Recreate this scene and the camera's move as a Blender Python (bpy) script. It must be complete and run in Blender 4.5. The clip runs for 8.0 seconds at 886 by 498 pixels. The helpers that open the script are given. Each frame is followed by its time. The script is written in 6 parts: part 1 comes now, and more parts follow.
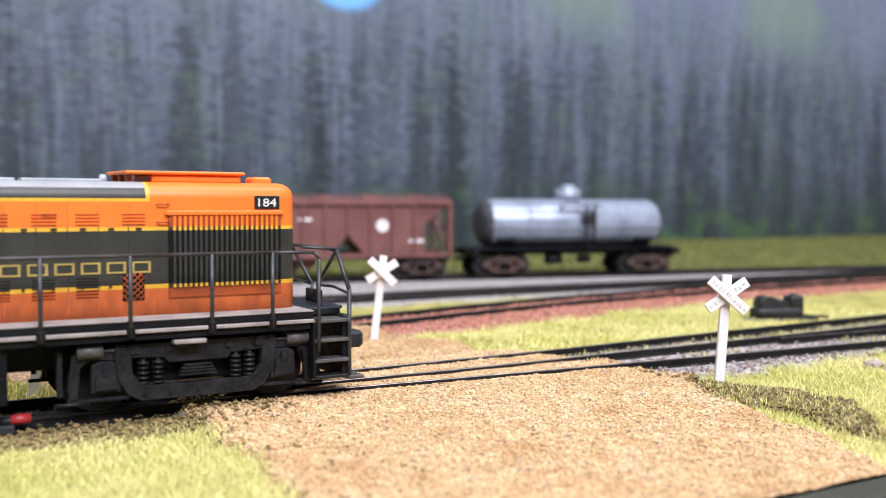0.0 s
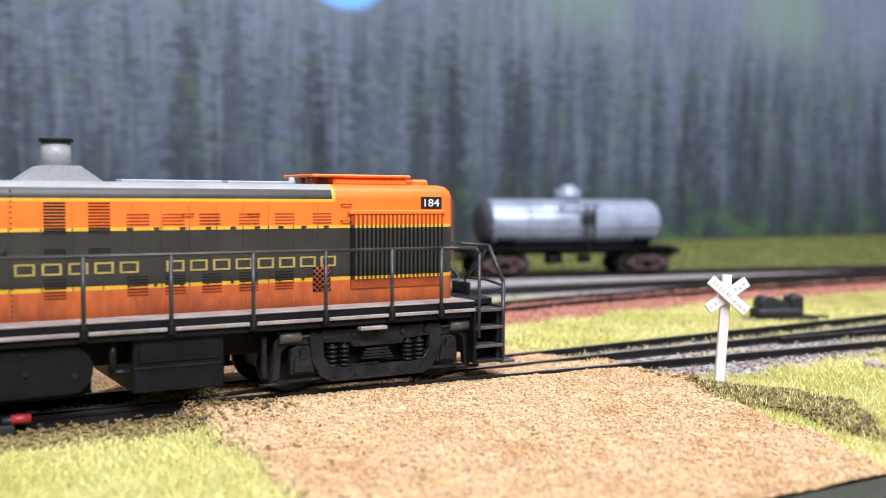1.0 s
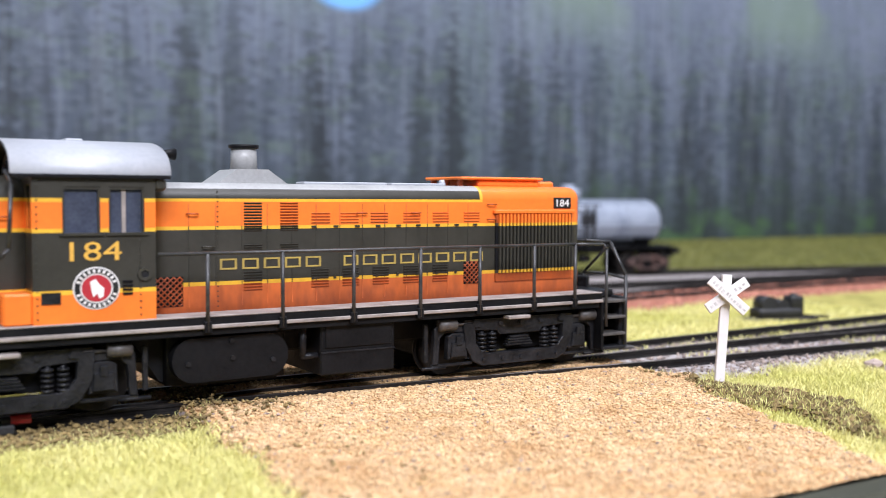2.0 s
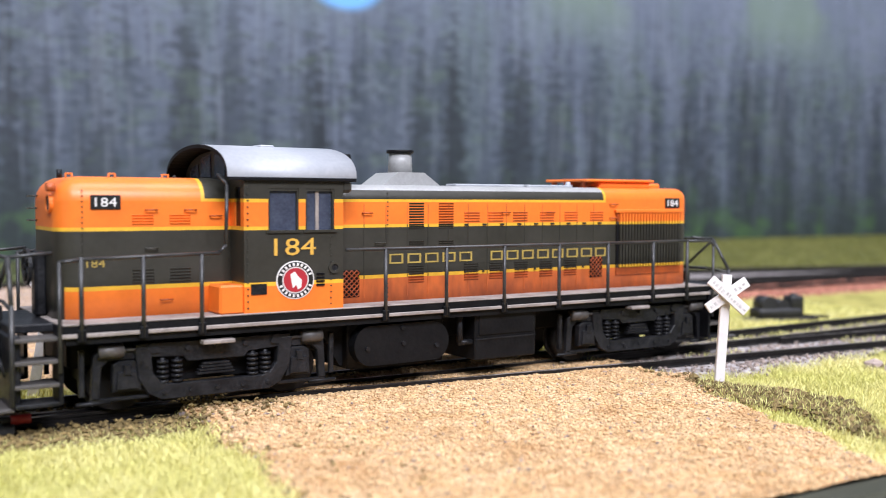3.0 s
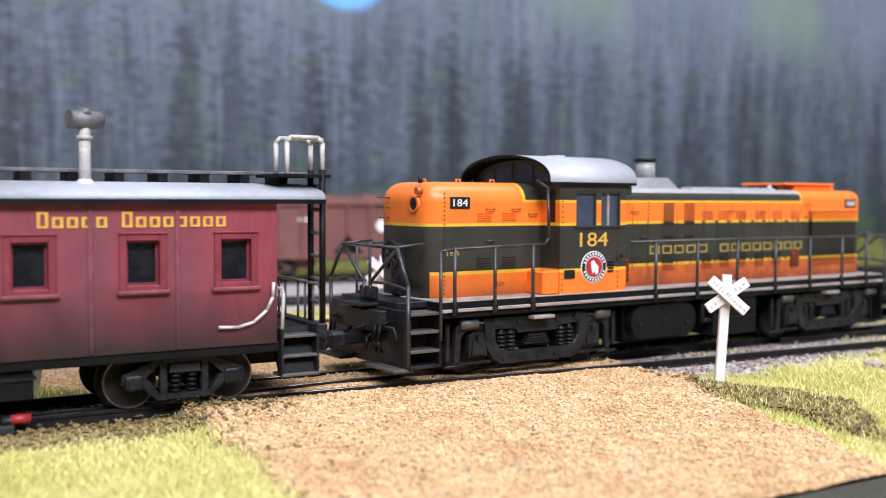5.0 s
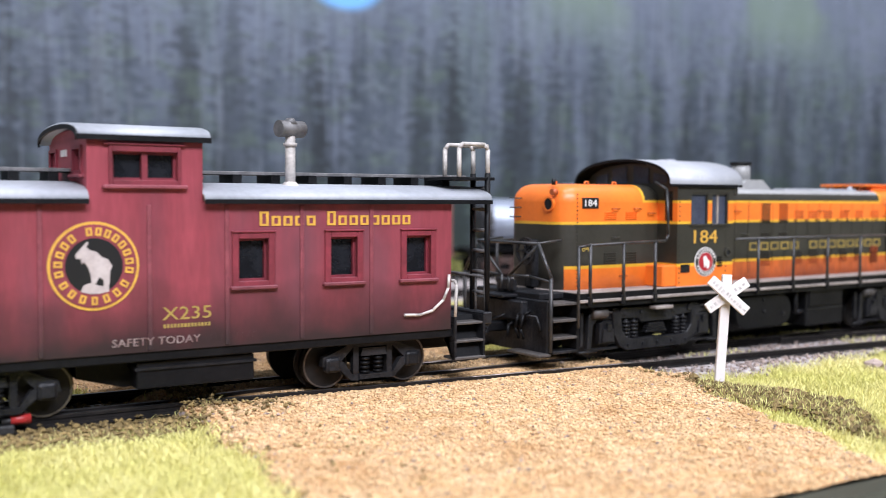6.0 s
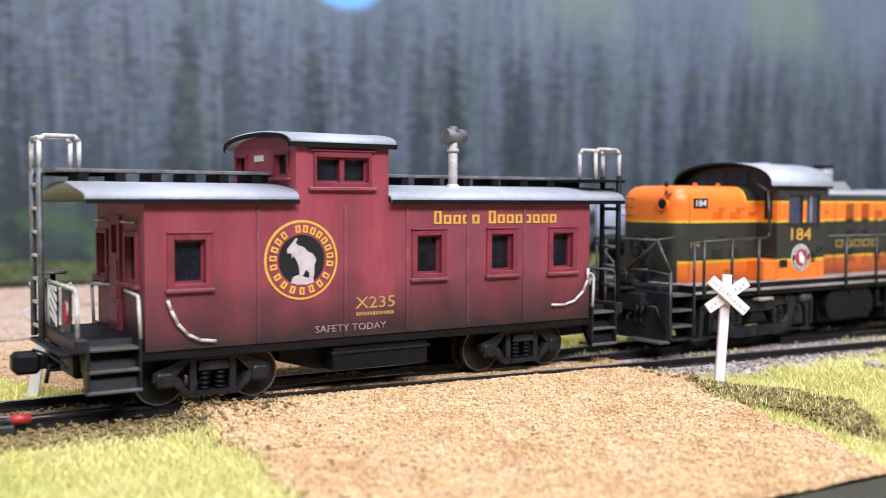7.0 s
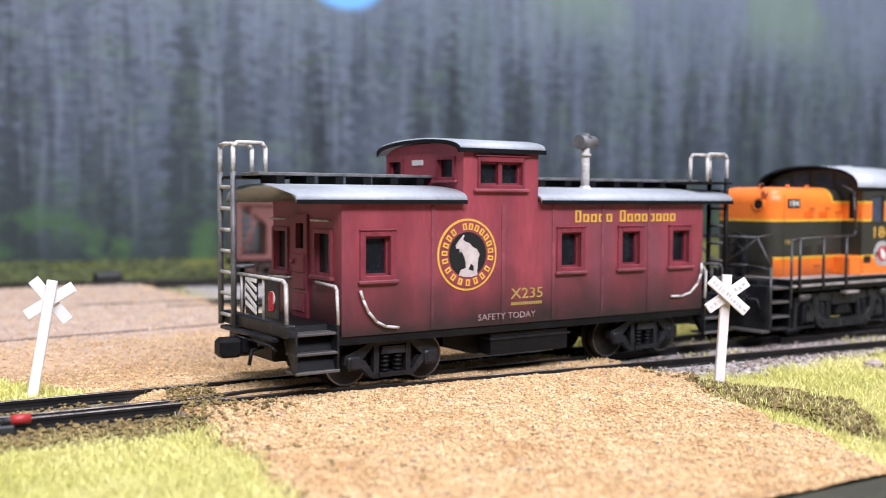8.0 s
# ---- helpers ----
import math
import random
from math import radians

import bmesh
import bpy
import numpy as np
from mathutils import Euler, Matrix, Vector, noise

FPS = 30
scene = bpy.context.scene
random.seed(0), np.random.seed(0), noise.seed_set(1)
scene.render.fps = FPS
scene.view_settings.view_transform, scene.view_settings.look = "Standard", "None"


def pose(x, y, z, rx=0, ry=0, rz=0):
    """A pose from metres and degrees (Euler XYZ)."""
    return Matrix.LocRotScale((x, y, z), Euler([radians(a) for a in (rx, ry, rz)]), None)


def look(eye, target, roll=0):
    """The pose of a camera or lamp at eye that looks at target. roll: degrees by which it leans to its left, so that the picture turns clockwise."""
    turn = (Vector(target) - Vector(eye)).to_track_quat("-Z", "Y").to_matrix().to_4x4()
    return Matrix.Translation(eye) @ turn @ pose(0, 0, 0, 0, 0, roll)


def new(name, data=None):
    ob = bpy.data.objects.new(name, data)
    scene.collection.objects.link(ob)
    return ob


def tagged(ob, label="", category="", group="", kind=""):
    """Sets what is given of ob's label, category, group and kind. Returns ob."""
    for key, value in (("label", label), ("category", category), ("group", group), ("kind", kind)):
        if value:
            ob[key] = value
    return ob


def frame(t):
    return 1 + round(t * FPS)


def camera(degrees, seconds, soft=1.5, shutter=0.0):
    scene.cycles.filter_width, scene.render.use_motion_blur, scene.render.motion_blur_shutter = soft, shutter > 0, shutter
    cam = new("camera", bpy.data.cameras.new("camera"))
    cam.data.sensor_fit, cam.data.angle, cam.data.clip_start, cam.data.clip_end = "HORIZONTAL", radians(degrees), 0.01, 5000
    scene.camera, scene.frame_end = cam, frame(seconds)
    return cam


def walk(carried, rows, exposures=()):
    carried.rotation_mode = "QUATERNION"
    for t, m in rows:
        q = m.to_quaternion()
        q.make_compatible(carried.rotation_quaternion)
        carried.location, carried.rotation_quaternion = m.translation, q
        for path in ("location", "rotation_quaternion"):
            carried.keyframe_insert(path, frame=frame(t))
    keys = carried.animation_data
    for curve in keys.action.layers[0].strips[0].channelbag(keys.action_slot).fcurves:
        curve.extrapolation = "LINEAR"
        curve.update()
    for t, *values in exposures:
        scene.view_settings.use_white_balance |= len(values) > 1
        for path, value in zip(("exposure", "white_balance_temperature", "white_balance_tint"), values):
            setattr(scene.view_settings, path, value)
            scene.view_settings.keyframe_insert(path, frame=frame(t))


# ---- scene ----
# A model railway at its true size, about 1:87. All shapes are given in millimetres and linked in metres.
MM = 0.001
eye = (0.0, -0.19326, 0.03808)
yaw, pitch = radians(30.59), radians(-2.866)
ahead = (math.sin(yaw) * math.cos(pitch), math.cos(yaw) * math.cos(pitch), math.sin(pitch))
view = look(eye, (eye[0] + ahead[0], eye[1] + ahead[1], eye[2] + ahead[2]), 0.258)
cam = camera(47.462, 8.0, soft=0.9, shutter=0.2)
cam.data.dof.use_dof = True
cam.data.dof.focus_distance = 0.205
cam.data.dof.aperture_fstop = 18.0
walk(cam, [(0.0, view), (8.0, view)], exposures=[(0.0, 0.0), (8.0, 0.0)])

# ---- light: a room lit by ceiling panels ----
world = bpy.data.worlds.new("room_air")
world.use_nodes = True
world.node_tree.nodes["Background"].inputs[0].default_value = (0.92, 0.95, 1.0, 1)
world.node_tree.nodes["Background"].inputs[1].default_value = 0.10
scene.world = world


def panel_light(name, x, y, z, sx, sy, watts, colour, target):
    lamp = bpy.data.lights.new(name, "AREA")
    lamp.shape, lamp.size, lamp.size_y, lamp.energy, lamp.color = "RECTANGLE", sx, sy, watts, colour
    ob = new(name, lamp)
    ob.matrix_world = look((x, y, z), target)
    return ob


panel_light("ceiling_panel_light", 0.25, -0.20, 1.25, 1.4, 0.4, 18.4, (0.855, 0.875, 1.0), (0.2, 0.05, 0.0))
panel_light("ceiling_panel_light", -0.10, -1.25, 1.20, 1.6, 0.5, 70.0, (0.855, 0.875, 1.0), (0.2, 0.0, 0.0))


# ---- materials ----
def material(name, base, rough=0.6, metal=0.0, second=None, amount=0.5, scale=200.0, fine=1500.0, bump=0.0,
             stretch=(1, 1, 1), island=0.0, spec=0.5, third=None, third_scale=40.0, third_from=0.55):
    """A painted, worn or natural surface: two scales of noise mix base with second, a third patchy tone lies over them."""
    m = bpy.data.materials.new(name)
    m.use_nodes = True
    nt = m.node_tree
    n, l = nt.nodes, nt.links
    b = n["Principled BSDF"]
    b.inputs["Roughness"].default_value, b.inputs["Metallic"].default_value = rough, metal
    b.inputs["Specular IOR Level"].default_value = spec
    co = n.new("ShaderNodeTexCoord")
    mp = n.new("ShaderNodeMapping")
    mp.inputs["Scale"].default_value = stretch
    l.new(co.outputs["Object"], mp.inputs[0])

    def noise_at(sc, detail=4.0):
        t = n.new("ShaderNodeTexNoise")
        t.inputs["Scale"].default_value, t.inputs["Detail"].default_value = sc, detail
        l.new(mp.outputs[0], t.inputs["Vector"])
        return t

    a, f = noise_at(scale), noise_at(fine, 2.0)
    add = n.new("ShaderNodeMath")
    add.operation = "MULTIPLY_ADD"
    l.new(f.outputs["Fac"], add.inputs[0])
    add.inputs[1].default_value = 0.5
    l.new(a.outputs["Fac"], add.inputs[2])
    rng = n.new("ShaderNodeMapRange")
    rng.inputs["From Min"].default_value, rng.inputs["From Max"].default_value = 0.55, 1.0
    rng.inputs["To Max"].default_value = amount
    l.new(add.outputs[0], rng.inputs[0])
    mix = n.new("ShaderNodeMix")
    mix.data_type = "RGBA"
    second = second or tuple(c * 0.6 for c in base)
    mix.inputs[6].default_value, mix.inputs[7].default_value = (*base, 1), (*second, 1)
    l.new(rng.outputs[0], mix.inputs[0])
    out = mix.outputs[2]
    if third:
        t = noise_at(third_scale, 5.0)
        r = n.new("ShaderNodeMapRange")
        r.inputs["From Min"].default_value, r.inputs["From Max"].default_value = third_from, third_from + 0.2
        l.new(t.outputs["Fac"], r.inputs[0])
        m3 = n.new("ShaderNodeMix")
        m3.data_type = "RGBA"
        l.new(r.outputs[0], m3.inputs[0])
        l.new(out, m3.inputs[6])
        m3.inputs[7].default_value = (*third, 1)
        out = m3.outputs[2]
    if island:
        g = n.new("ShaderNodeNewGeometry")
        hs = n.new("ShaderNodeHueSaturation")
        r = n.new("ShaderNodeMapRange")
        r.inputs["To Min"].default_value, r.inputs["To Max"].default_value = 1 - island, 1 + island
        l.new(g.outputs["Random Per Island"], r.inputs[0])
        l.new(r.outputs[0], hs.inputs["Value"])
        l.new(out, hs.inputs["Color"])
        out = hs.outputs[0]
    l.new(out, b.inputs["Base Color"])
    if bump:
        bp = n.new("ShaderNodeBump")
        bp.inputs["Strength"].default_value, bp.inputs["Distance"].default_value = bump, 0.0004
        l.new(add.outputs[0], bp.inputs["Height"])
        l.new(bp.outputs[0], b.inputs["Normal"])
    return m


ORANGE = material("orange_paint", (0.90, 0.205, 0.026), 0.36, second=(0.66, 0.135, 0.020), amount=0.5, scale=120, fine=900)
ORANGE_DIRTY = material("sooty_orange_paint", (0.74, 0.165, 0.035), 0.5, second=(0.27, 0.06, 0.022), amount=0.8, scale=90, fine=700, stretch=(1, 1, 0.4))
# darkened orange: louvre soot, plus shade of recesses put into the colour
ORANGE_SOOT_SHADE = material("orange_with_soot_and_recess_shade", (0.40, 0.072, 0.010), 0.5, second=(0.20, 0.04, 0.010), amount=0.8, scale=200)
GREEN = material("dark_olive_paint", (0.026, 0.0245, 0.0180), 0.42, second=(0.043, 0.040, 0.032), amount=0.8, scale=130, fine=900)
YELLOW = material("yellow_stripe_paint", (0.82, 0.46, 0.035), 0.45, second=(0.5, 0.26, 0.03), amount=0.5, scale=300)
GOLD = material("gold_lettering_paint", (0.76, 0.43, 0.065), 0.5, second=(0.46, 0.26, 0.05), amount=0.6, scale=500)
DULL_GOLD = material("dull_gold_lettering_paint", (0.42, 0.30, 0.07), 0.5, second=(0.22, 0.16, 0.05), amount=0.7, scale=500)
FADED_BATTEN = material("chalky_red_batten", (0.27, 0.062, 0.078), 0.6, second=(0.15, 0.028, 0.040), amount=0.9, scale=260, fine=1500)
LADDER_GREY = material("worn_grey_ladder", (0.16, 0.155, 0.155), 0.45, second=(0.035, 0.035, 0.037), amount=0.8, scale=350)
ROOF_GREY = material("dusty_grey_roof_paint", (0.34, 0.355, 0.39), 0.42, second=(0.46, 0.47, 0.50), amount=0.8, scale=100, fine=1200)
# dusty grey that also carries the overhead highlight in its colour
HOOD_TOP = material("dusty_highlit_hood_top_paint", (0.27, 0.27, 0.265), 0.35, second=(0.40, 0.40, 0.40), amount=0.8, scale=100)
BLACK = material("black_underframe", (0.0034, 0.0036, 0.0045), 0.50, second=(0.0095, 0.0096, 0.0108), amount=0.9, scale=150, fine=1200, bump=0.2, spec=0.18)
DUSTY = material("dusty_black_running_gear", (0.0048, 0.0052, 0.0066), 0.42, second=(0.028, 0.028, 0.031), amount=0.85, scale=260, fine=1500, bump=0.6, spec=0.26)
SCUFFED = material("scuffed_dark_steel", (0.050, 0.045, 0.042), 0.5, second=(0.105, 0.095, 0.088), amount=0.9, scale=300, bump=0.3)
EDGE_GREY = material("scuffed_pale_walkway_edge", (0.33, 0.285, 0.26), 0.6, second=(0.16, 0.135, 0.12), amount=0.9, scale=200)
RAILING = material("worn_black_handrail", (0.018, 0.018, 0.019), 0.38, second=(0.07, 0.07, 0.07), amount=0.7, scale=300)
# bluish window reflection put into the glass colour
CAB_GLASS = material("reflection_blue_grey_cab_glass", (0.035, 0.042, 0.066), 0.18, second=(0.080, 0.092, 0.13), amount=0.8, scale=160, fine=1800, spec=0.5)
GLASS_DARK = material("dark_cab_glass", (0.0035, 0.0040, 0.0055), 0.22, second=(0.020, 0.022, 0.028), amount=0.8, scale=260, fine=1800, spec=0.4)
WHITE = material("white_paint", (0.80, 0.78, 0.76), 0.6, second=(0.62, 0.58, 0.54), amount=0.7, scale=250, fine=1500)
AGED_WHITE = material("aged_white_marking", (0.56, 0.49, 0.47), 0.6, second=(0.36, 0.29, 0.28), amount=0.8, scale=350, fine=1500)
SIGN_WHITE = material("white_painted_card", (0.80, 0.76, 0.74), 0.7, second=(0.62, 0.55, 0.52), amount=0.5, scale=300, fine=2500, bump=0.2)
FADED_INK = material("faded_black_ink", (0.42, 0.39, 0.38), 0.7, second=(0.78, 0.74, 0.72), amount=0.9, scale=900)
BOARD_BLACK = material("number_board_black", (0.012, 0.012, 0.012), 0.4)
EMBLEM_RED = material("emblem_red", (0.42, 0.018, 0.03), 0.5, second=(0.3, 0.02, 0.03), amount=0.5)
RED = material("boxcar_red_paint", (0.375, 0.064, 0.086), 0.46, second=(0.225, 0.033, 0.048), amount=0.85, scale=120, fine=900, stretch=(1.5, 1, 0.3), third=(0.200, 0.060, 0.080), third_scale=50, third_from=0.52, bump=0.1)


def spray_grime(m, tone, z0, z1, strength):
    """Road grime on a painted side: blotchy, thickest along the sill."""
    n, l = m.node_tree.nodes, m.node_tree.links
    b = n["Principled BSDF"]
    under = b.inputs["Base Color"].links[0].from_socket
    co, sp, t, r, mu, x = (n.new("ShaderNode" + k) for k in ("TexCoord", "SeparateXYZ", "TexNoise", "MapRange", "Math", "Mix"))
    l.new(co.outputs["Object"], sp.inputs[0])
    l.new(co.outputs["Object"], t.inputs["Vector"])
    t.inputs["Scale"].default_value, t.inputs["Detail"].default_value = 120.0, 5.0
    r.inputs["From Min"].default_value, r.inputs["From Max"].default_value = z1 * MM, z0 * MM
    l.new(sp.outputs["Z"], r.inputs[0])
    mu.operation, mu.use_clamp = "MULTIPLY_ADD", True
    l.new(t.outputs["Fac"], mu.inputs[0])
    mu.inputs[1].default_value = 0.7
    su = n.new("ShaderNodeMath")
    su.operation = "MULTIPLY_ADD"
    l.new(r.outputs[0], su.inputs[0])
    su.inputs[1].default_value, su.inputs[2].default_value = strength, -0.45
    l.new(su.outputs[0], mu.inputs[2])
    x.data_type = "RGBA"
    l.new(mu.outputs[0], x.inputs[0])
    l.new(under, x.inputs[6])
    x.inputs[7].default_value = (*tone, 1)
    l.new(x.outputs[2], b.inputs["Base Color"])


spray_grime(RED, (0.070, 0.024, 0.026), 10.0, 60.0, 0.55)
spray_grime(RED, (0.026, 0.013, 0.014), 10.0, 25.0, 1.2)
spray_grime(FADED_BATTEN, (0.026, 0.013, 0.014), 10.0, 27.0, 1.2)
RED_TRIM = material("red_trim_paint", (0.250, 0.037, 0.054), 0.45, second=(0.110, 0.018, 0.025), amount=0.8, scale=170, fine=900)
CAR_ROOF = material("dusty_slate_roof_paint", (0.42, 0.44, 0.48), 0.45, second=(0.27, 0.285, 0.31), amount=0.8, scale=80, fine=900)
PIPE_WHITE = material("scuffed_white_grab_iron", (0.62, 0.58, 0.54), 0.5, second=(0.2, 0.18, 0.17), amount=0.8, scale=350)
FAINT_PAINT = material("worn_pale_lettering", (0.36, 0.30, 0.28), 0.6, second=(0.16, 0.07, 0.07), amount=0.9, scale=400)
STEEL = material("bare_steel", (0.22, 0.20, 0.19), 0.35, metal=0.8, second=(0.06, 0.05, 0.045), amount=0.8, scale=300)
RAIL_TOP = material("polished_rail_head", (0.42, 0.37, 0.34), 0.34, metal=1.0, second=(0.10, 0.075, 0.06), amount=0.9, scale=200)
OLD_RAIL = material("dusty_rusted_rail", (0.15, 0.105, 0.085), 0.7, second=(0.30, 0.22, 0.18), amount=0.9, scale=150)
RAIL_SIDE = material("weathered_rail_side", (0.007, 0.0068, 0.007), 0.5, second=(0.022, 0.018, 0.0165), amount=0.8, scale=300, spec=0.25)
TIE = material("stained_sleeper", (0.030, 0.025, 0.023), 0.8, second=(0.07, 0.058, 0.052), amount=0.9, scale=250, stretch=(1, 0.2, 1), bump=0.4)
HOPPER = material("oxide_brown_car_paint", (0.140, 0.046, 0.038), 0.6, second=(0.22, 0.090, 0.078), amount=0.7, scale=60, third=(0.09, 0.035, 0.03), third_scale=50)
TANK = material("dull_aluminium_paint", (0.36, 0.40, 0.48), 0.34, metal=0.25, second=(0.16, 0.19, 0.25), amount=0.8, scale=70, fine=600)
TANK_END = material("dark_tank_end", (0.035, 0.037, 0.042), 0.5, second=(0.08, 0.08, 0.09), amount=0.8)
RUST = material("rusty_running_gear", (0.09, 0.045, 0.035), 0.75, second=(0.035, 0.025, 0.022), amount=0.9, scale=200)
STONE = material("tan_crushed_stone", (0.50, 0.315, 0.145), 0.85, second=(0.65, 0.47, 0.28), amount=0.9, scale=250, fine=1500, island=0.28, bump=0.2, third=(0.42, 0.25, 0.11), third_scale=60)
PALE_STONE = material("pale_pinkish_yard_grit", (0.45, 0.325, 0.25), 0.85, second=(0.52, 0.42, 0.37), amount=0.9, scale=250, island=0.3)
CINDER = material("grey_ballast_chips", (0.19, 0.145, 0.125), 0.85, second=(0.36, 0.29, 0.25), amount=0.8, scale=300, island=0.5)
RED_STONE = material("red_ballast_chips", (0.36, 0.13, 0.085), 0.85, second=(0.50, 0.24, 0.17), amount=0.8, scale=300, island=0.45)
GRASS = material("light_static_grass", (0.58, 0.56, 0.165), 0.7, second=(0.82, 0.75, 0.36), amount=0.9, scale=40, fine=500, island=0.20)
OLIVE_GRASS = material("olive_meadow", (0.13, 0.14, 0.03), 0.8, second=(0.23, 0.22, 0.06), amount=0.9, scale=30, fine=300, island=0.3)
MOSS = material("dark_scrub", (0.145, 0.100, 0.034), 0.85, second=(0.26, 0.185, 0.075), amount=0.9, scale=200, island=0.5)
RED_PLASTIC = material("red_plastic", (0.42, 0.03, 0.03), 0.4)
STAND_BLACK = material("black_switch_machine", (0.012, 0.012, 0.013), 0.5, second=(0.03, 0.03, 0.03), amount=0.8)
WALL = material("plain_room_wall", (0.62, 0.62, 0.60), 0.8, second=(0.55, 0.55, 0.53), amount=0.5, scale=3, fine=40)
FLOOR = material("room_carpet", (0.16, 0.16, 0.17), 0.9, second=(0.11, 0.11, 0.12), amount=0.8, scale=20, fine=400)
FASCIA = material("dark_green_fascia_paint", (0.035, 0.036, 0.022), 0.5, second=(0.055, 0.055, 0.035), amount=0.6, scale=30, fine=600)


# ---- mesh helpers ----
LONG = [1.0]  # and its length
TRIM = [1.0]  # the height by which the model being built departs from the drawn one


def part(name, bm, mat, parent=None, label="", kind=""):
    """Links a bmesh in millimetres as one mesh object under a thing or a part."""
    for v in bm.verts:
        v.co = Vector((v.co.x * MM * LONG[0], v.co.y * MM, v.co.z * MM * TRIM[0]))
    me = bpy.data.meshes.new(name)
    bm.normal_update()
    bm.to_mesh(me)
    bm.free()
    for m in (mat if isinstance(mat, (list, tuple)) else [mat]):
        me.materials.append(m)
    ob = new(name, me)
    if parent:
        ob.parent = parent
    return tagged(ob, label, "", "", kind)


def thing(name, label, category, group="", kind=""):
    return tagged(new(name), label, category, group, kind)


def smooth(bm, on=True):
    for f in bm.faces:
        f.smooth = on
    return bm


def box(x0, x1, y0, y1, z0, z1, bevel=0.0, bm=None, seg=1):
    bm = bm or bmesh.new()
    m = Matrix.LocRotScale(((x0 + x1) / 2, (y0 + y1) / 2, (z0 + z1) / 2), None, (abs(x1 - x0), abs(y1 - y0), abs(z1 - z0)))
    got = bmesh.ops.create_cube(bm, size=1.0, matrix=m)
    if bevel:
        edges = list({e for v in got["verts"] for e in v.link_edges})
        bmesh.ops.bevel(bm, geom=edges, offset=bevel, segments=seg, affect="EDGES", profile=0.5)
    return bm


def rod(p, q, r, bm=None, n=8, r2=None):
    bm = bm or bmesh.new()
    p, q = Vector(p), Vector(q)
    d = q - p
    m = Matrix.Translation((p + q) / 2) @ d.to_track_quat("Z", "Y").to_matrix().to_4x4()
    got = bmesh.ops.create_cone(bm, cap_ends=True, segments=n, radius1=r, radius2=r if r2 is None else r2, depth=d.length, matrix=m)
    for f in {f for v in got["verts"] for f in v.link_faces}:
        f.smooth = len(f.verts) == 4
    return bm


def pipe(points, r, bm=None, n=6):
    """A bent bar through the points, with round knees."""
    bm = bm or bmesh.new()
    for a, b in zip(points, points[1:]):
        rod(a, b, r, bm, n)
    for a in points[1:-1]:
        got = bmesh.ops.create_icosphere(bm, subdivisions=1, radius=r * 1.03, matrix=Matrix.Translation(a))
        for f in {f for v in got["verts"] for f in v.link_faces}:
            f.smooth = True
    return bm


def prism(outline, axis, a, b, bm=None):
    """A flat outline drawn out along an axis: 'x' takes (y, z) pairs, 'y' takes (x, z), 'z' takes (x, y)."""
    bm = bm or bmesh.new()

    def at(u, v, w):
        return {"x": (w, u, v), "y": (u, w, v), "z": (u, v, w)}[axis]

    lo = [bm.verts.new(at(u, v, a)) for u, v in outline]
    hi = [bm.verts.new(at(u, v, b)) for u, v in outline]
    fs = [bm.faces.new(lo), bm.faces.new(hi)]
    for i in range(len(lo)):
        j = (i + 1) % len(lo)
        fs.append(bm.faces.new((lo[i], lo[j], hi[j], hi[i])))
    bmesh.ops.recalc_face_normals(bm, faces=fs)
    return bm


def ring(cx, cz, r0, r1, y0, y1, n=40):
    """A flat washer in the x-z plane."""
    bm = bmesh.new()
    for i in range(n):
        a, b = 2 * math.pi * i / n, 2 * math.pi * (i + 1) / n
        q = [(cx + r * math.cos(t), cz + r * math.sin(t)) for r, t in ((r0, a), (r1, a), (r1, b), (r0, b))]
        prism(q, "y", y0, y1, bm)
    bmesh.ops.remove_doubles(bm, verts=bm.verts, dist=1e-5)
    return bm


def disc(cx, cz, r, y0, y1, n=32, bm=None):
    return rod((cx, y0, cz), (cx, y1, cz), r, bm, n)


def words(text, height, width, x, y, z, deep=0.15, rot=None):
    """Letters standing on the side that faces -y: x is the left end, z the foot, width the whole length."""
    cu = bpy.data.curves.new("letters", "FONT")
    cu.body, cu.extrude, cu.resolution_u = text, 0.0, 2
    ob = bpy.data.objects.new("letters", cu)
    scene.collection.objects.link(ob)
    dg = bpy.context.evaluated_depsgraph_get()
    me = bpy.data.meshes.new_from_object(ob.evaluated_get(dg))
    bm = bmesh.new()
    bm.from_mesh(me)
    bpy.data.objects.remove(ob)
    bpy.data.meshes.remove(me)
    xs, ys = [v.co.x for v in bm.verts], [v.co.y for v in bm.verts]
    x0, x1, y0, y1 = min(xs), max(xs), min(ys), max(ys)
    for v in bm.verts:
        v.co = Vector(((v.co.x - x0) / (x1 - x0) * width, 0, (v.co.y - y0) / (y1 - y0) * height))
    got = bmesh.ops.extrude_face_region(bm, geom=bm.faces[:])
    for v in got["geom"]:
        if isinstance(v, bmesh.types.BMVert):
            v.co.y -= deep
    if rot:
        bmesh.ops.rotate(bm, verts=bm.verts, cent=(0, 0, 0), matrix=rot)
    bmesh.ops.translate(bm, verts=bm.verts, vec=(x, y, z))
    bmesh.ops.recalc_face_normals(bm, faces=bm.faces)
    return bm


def bars(spans, z0, z1, y0, y1):
    """Plain upright blocks in place of small writing."""
    bm = bmesh.new()
    for a, b in spans:
        box(a, b, y0, y1, z0, z1, bm=bm)
    return bm


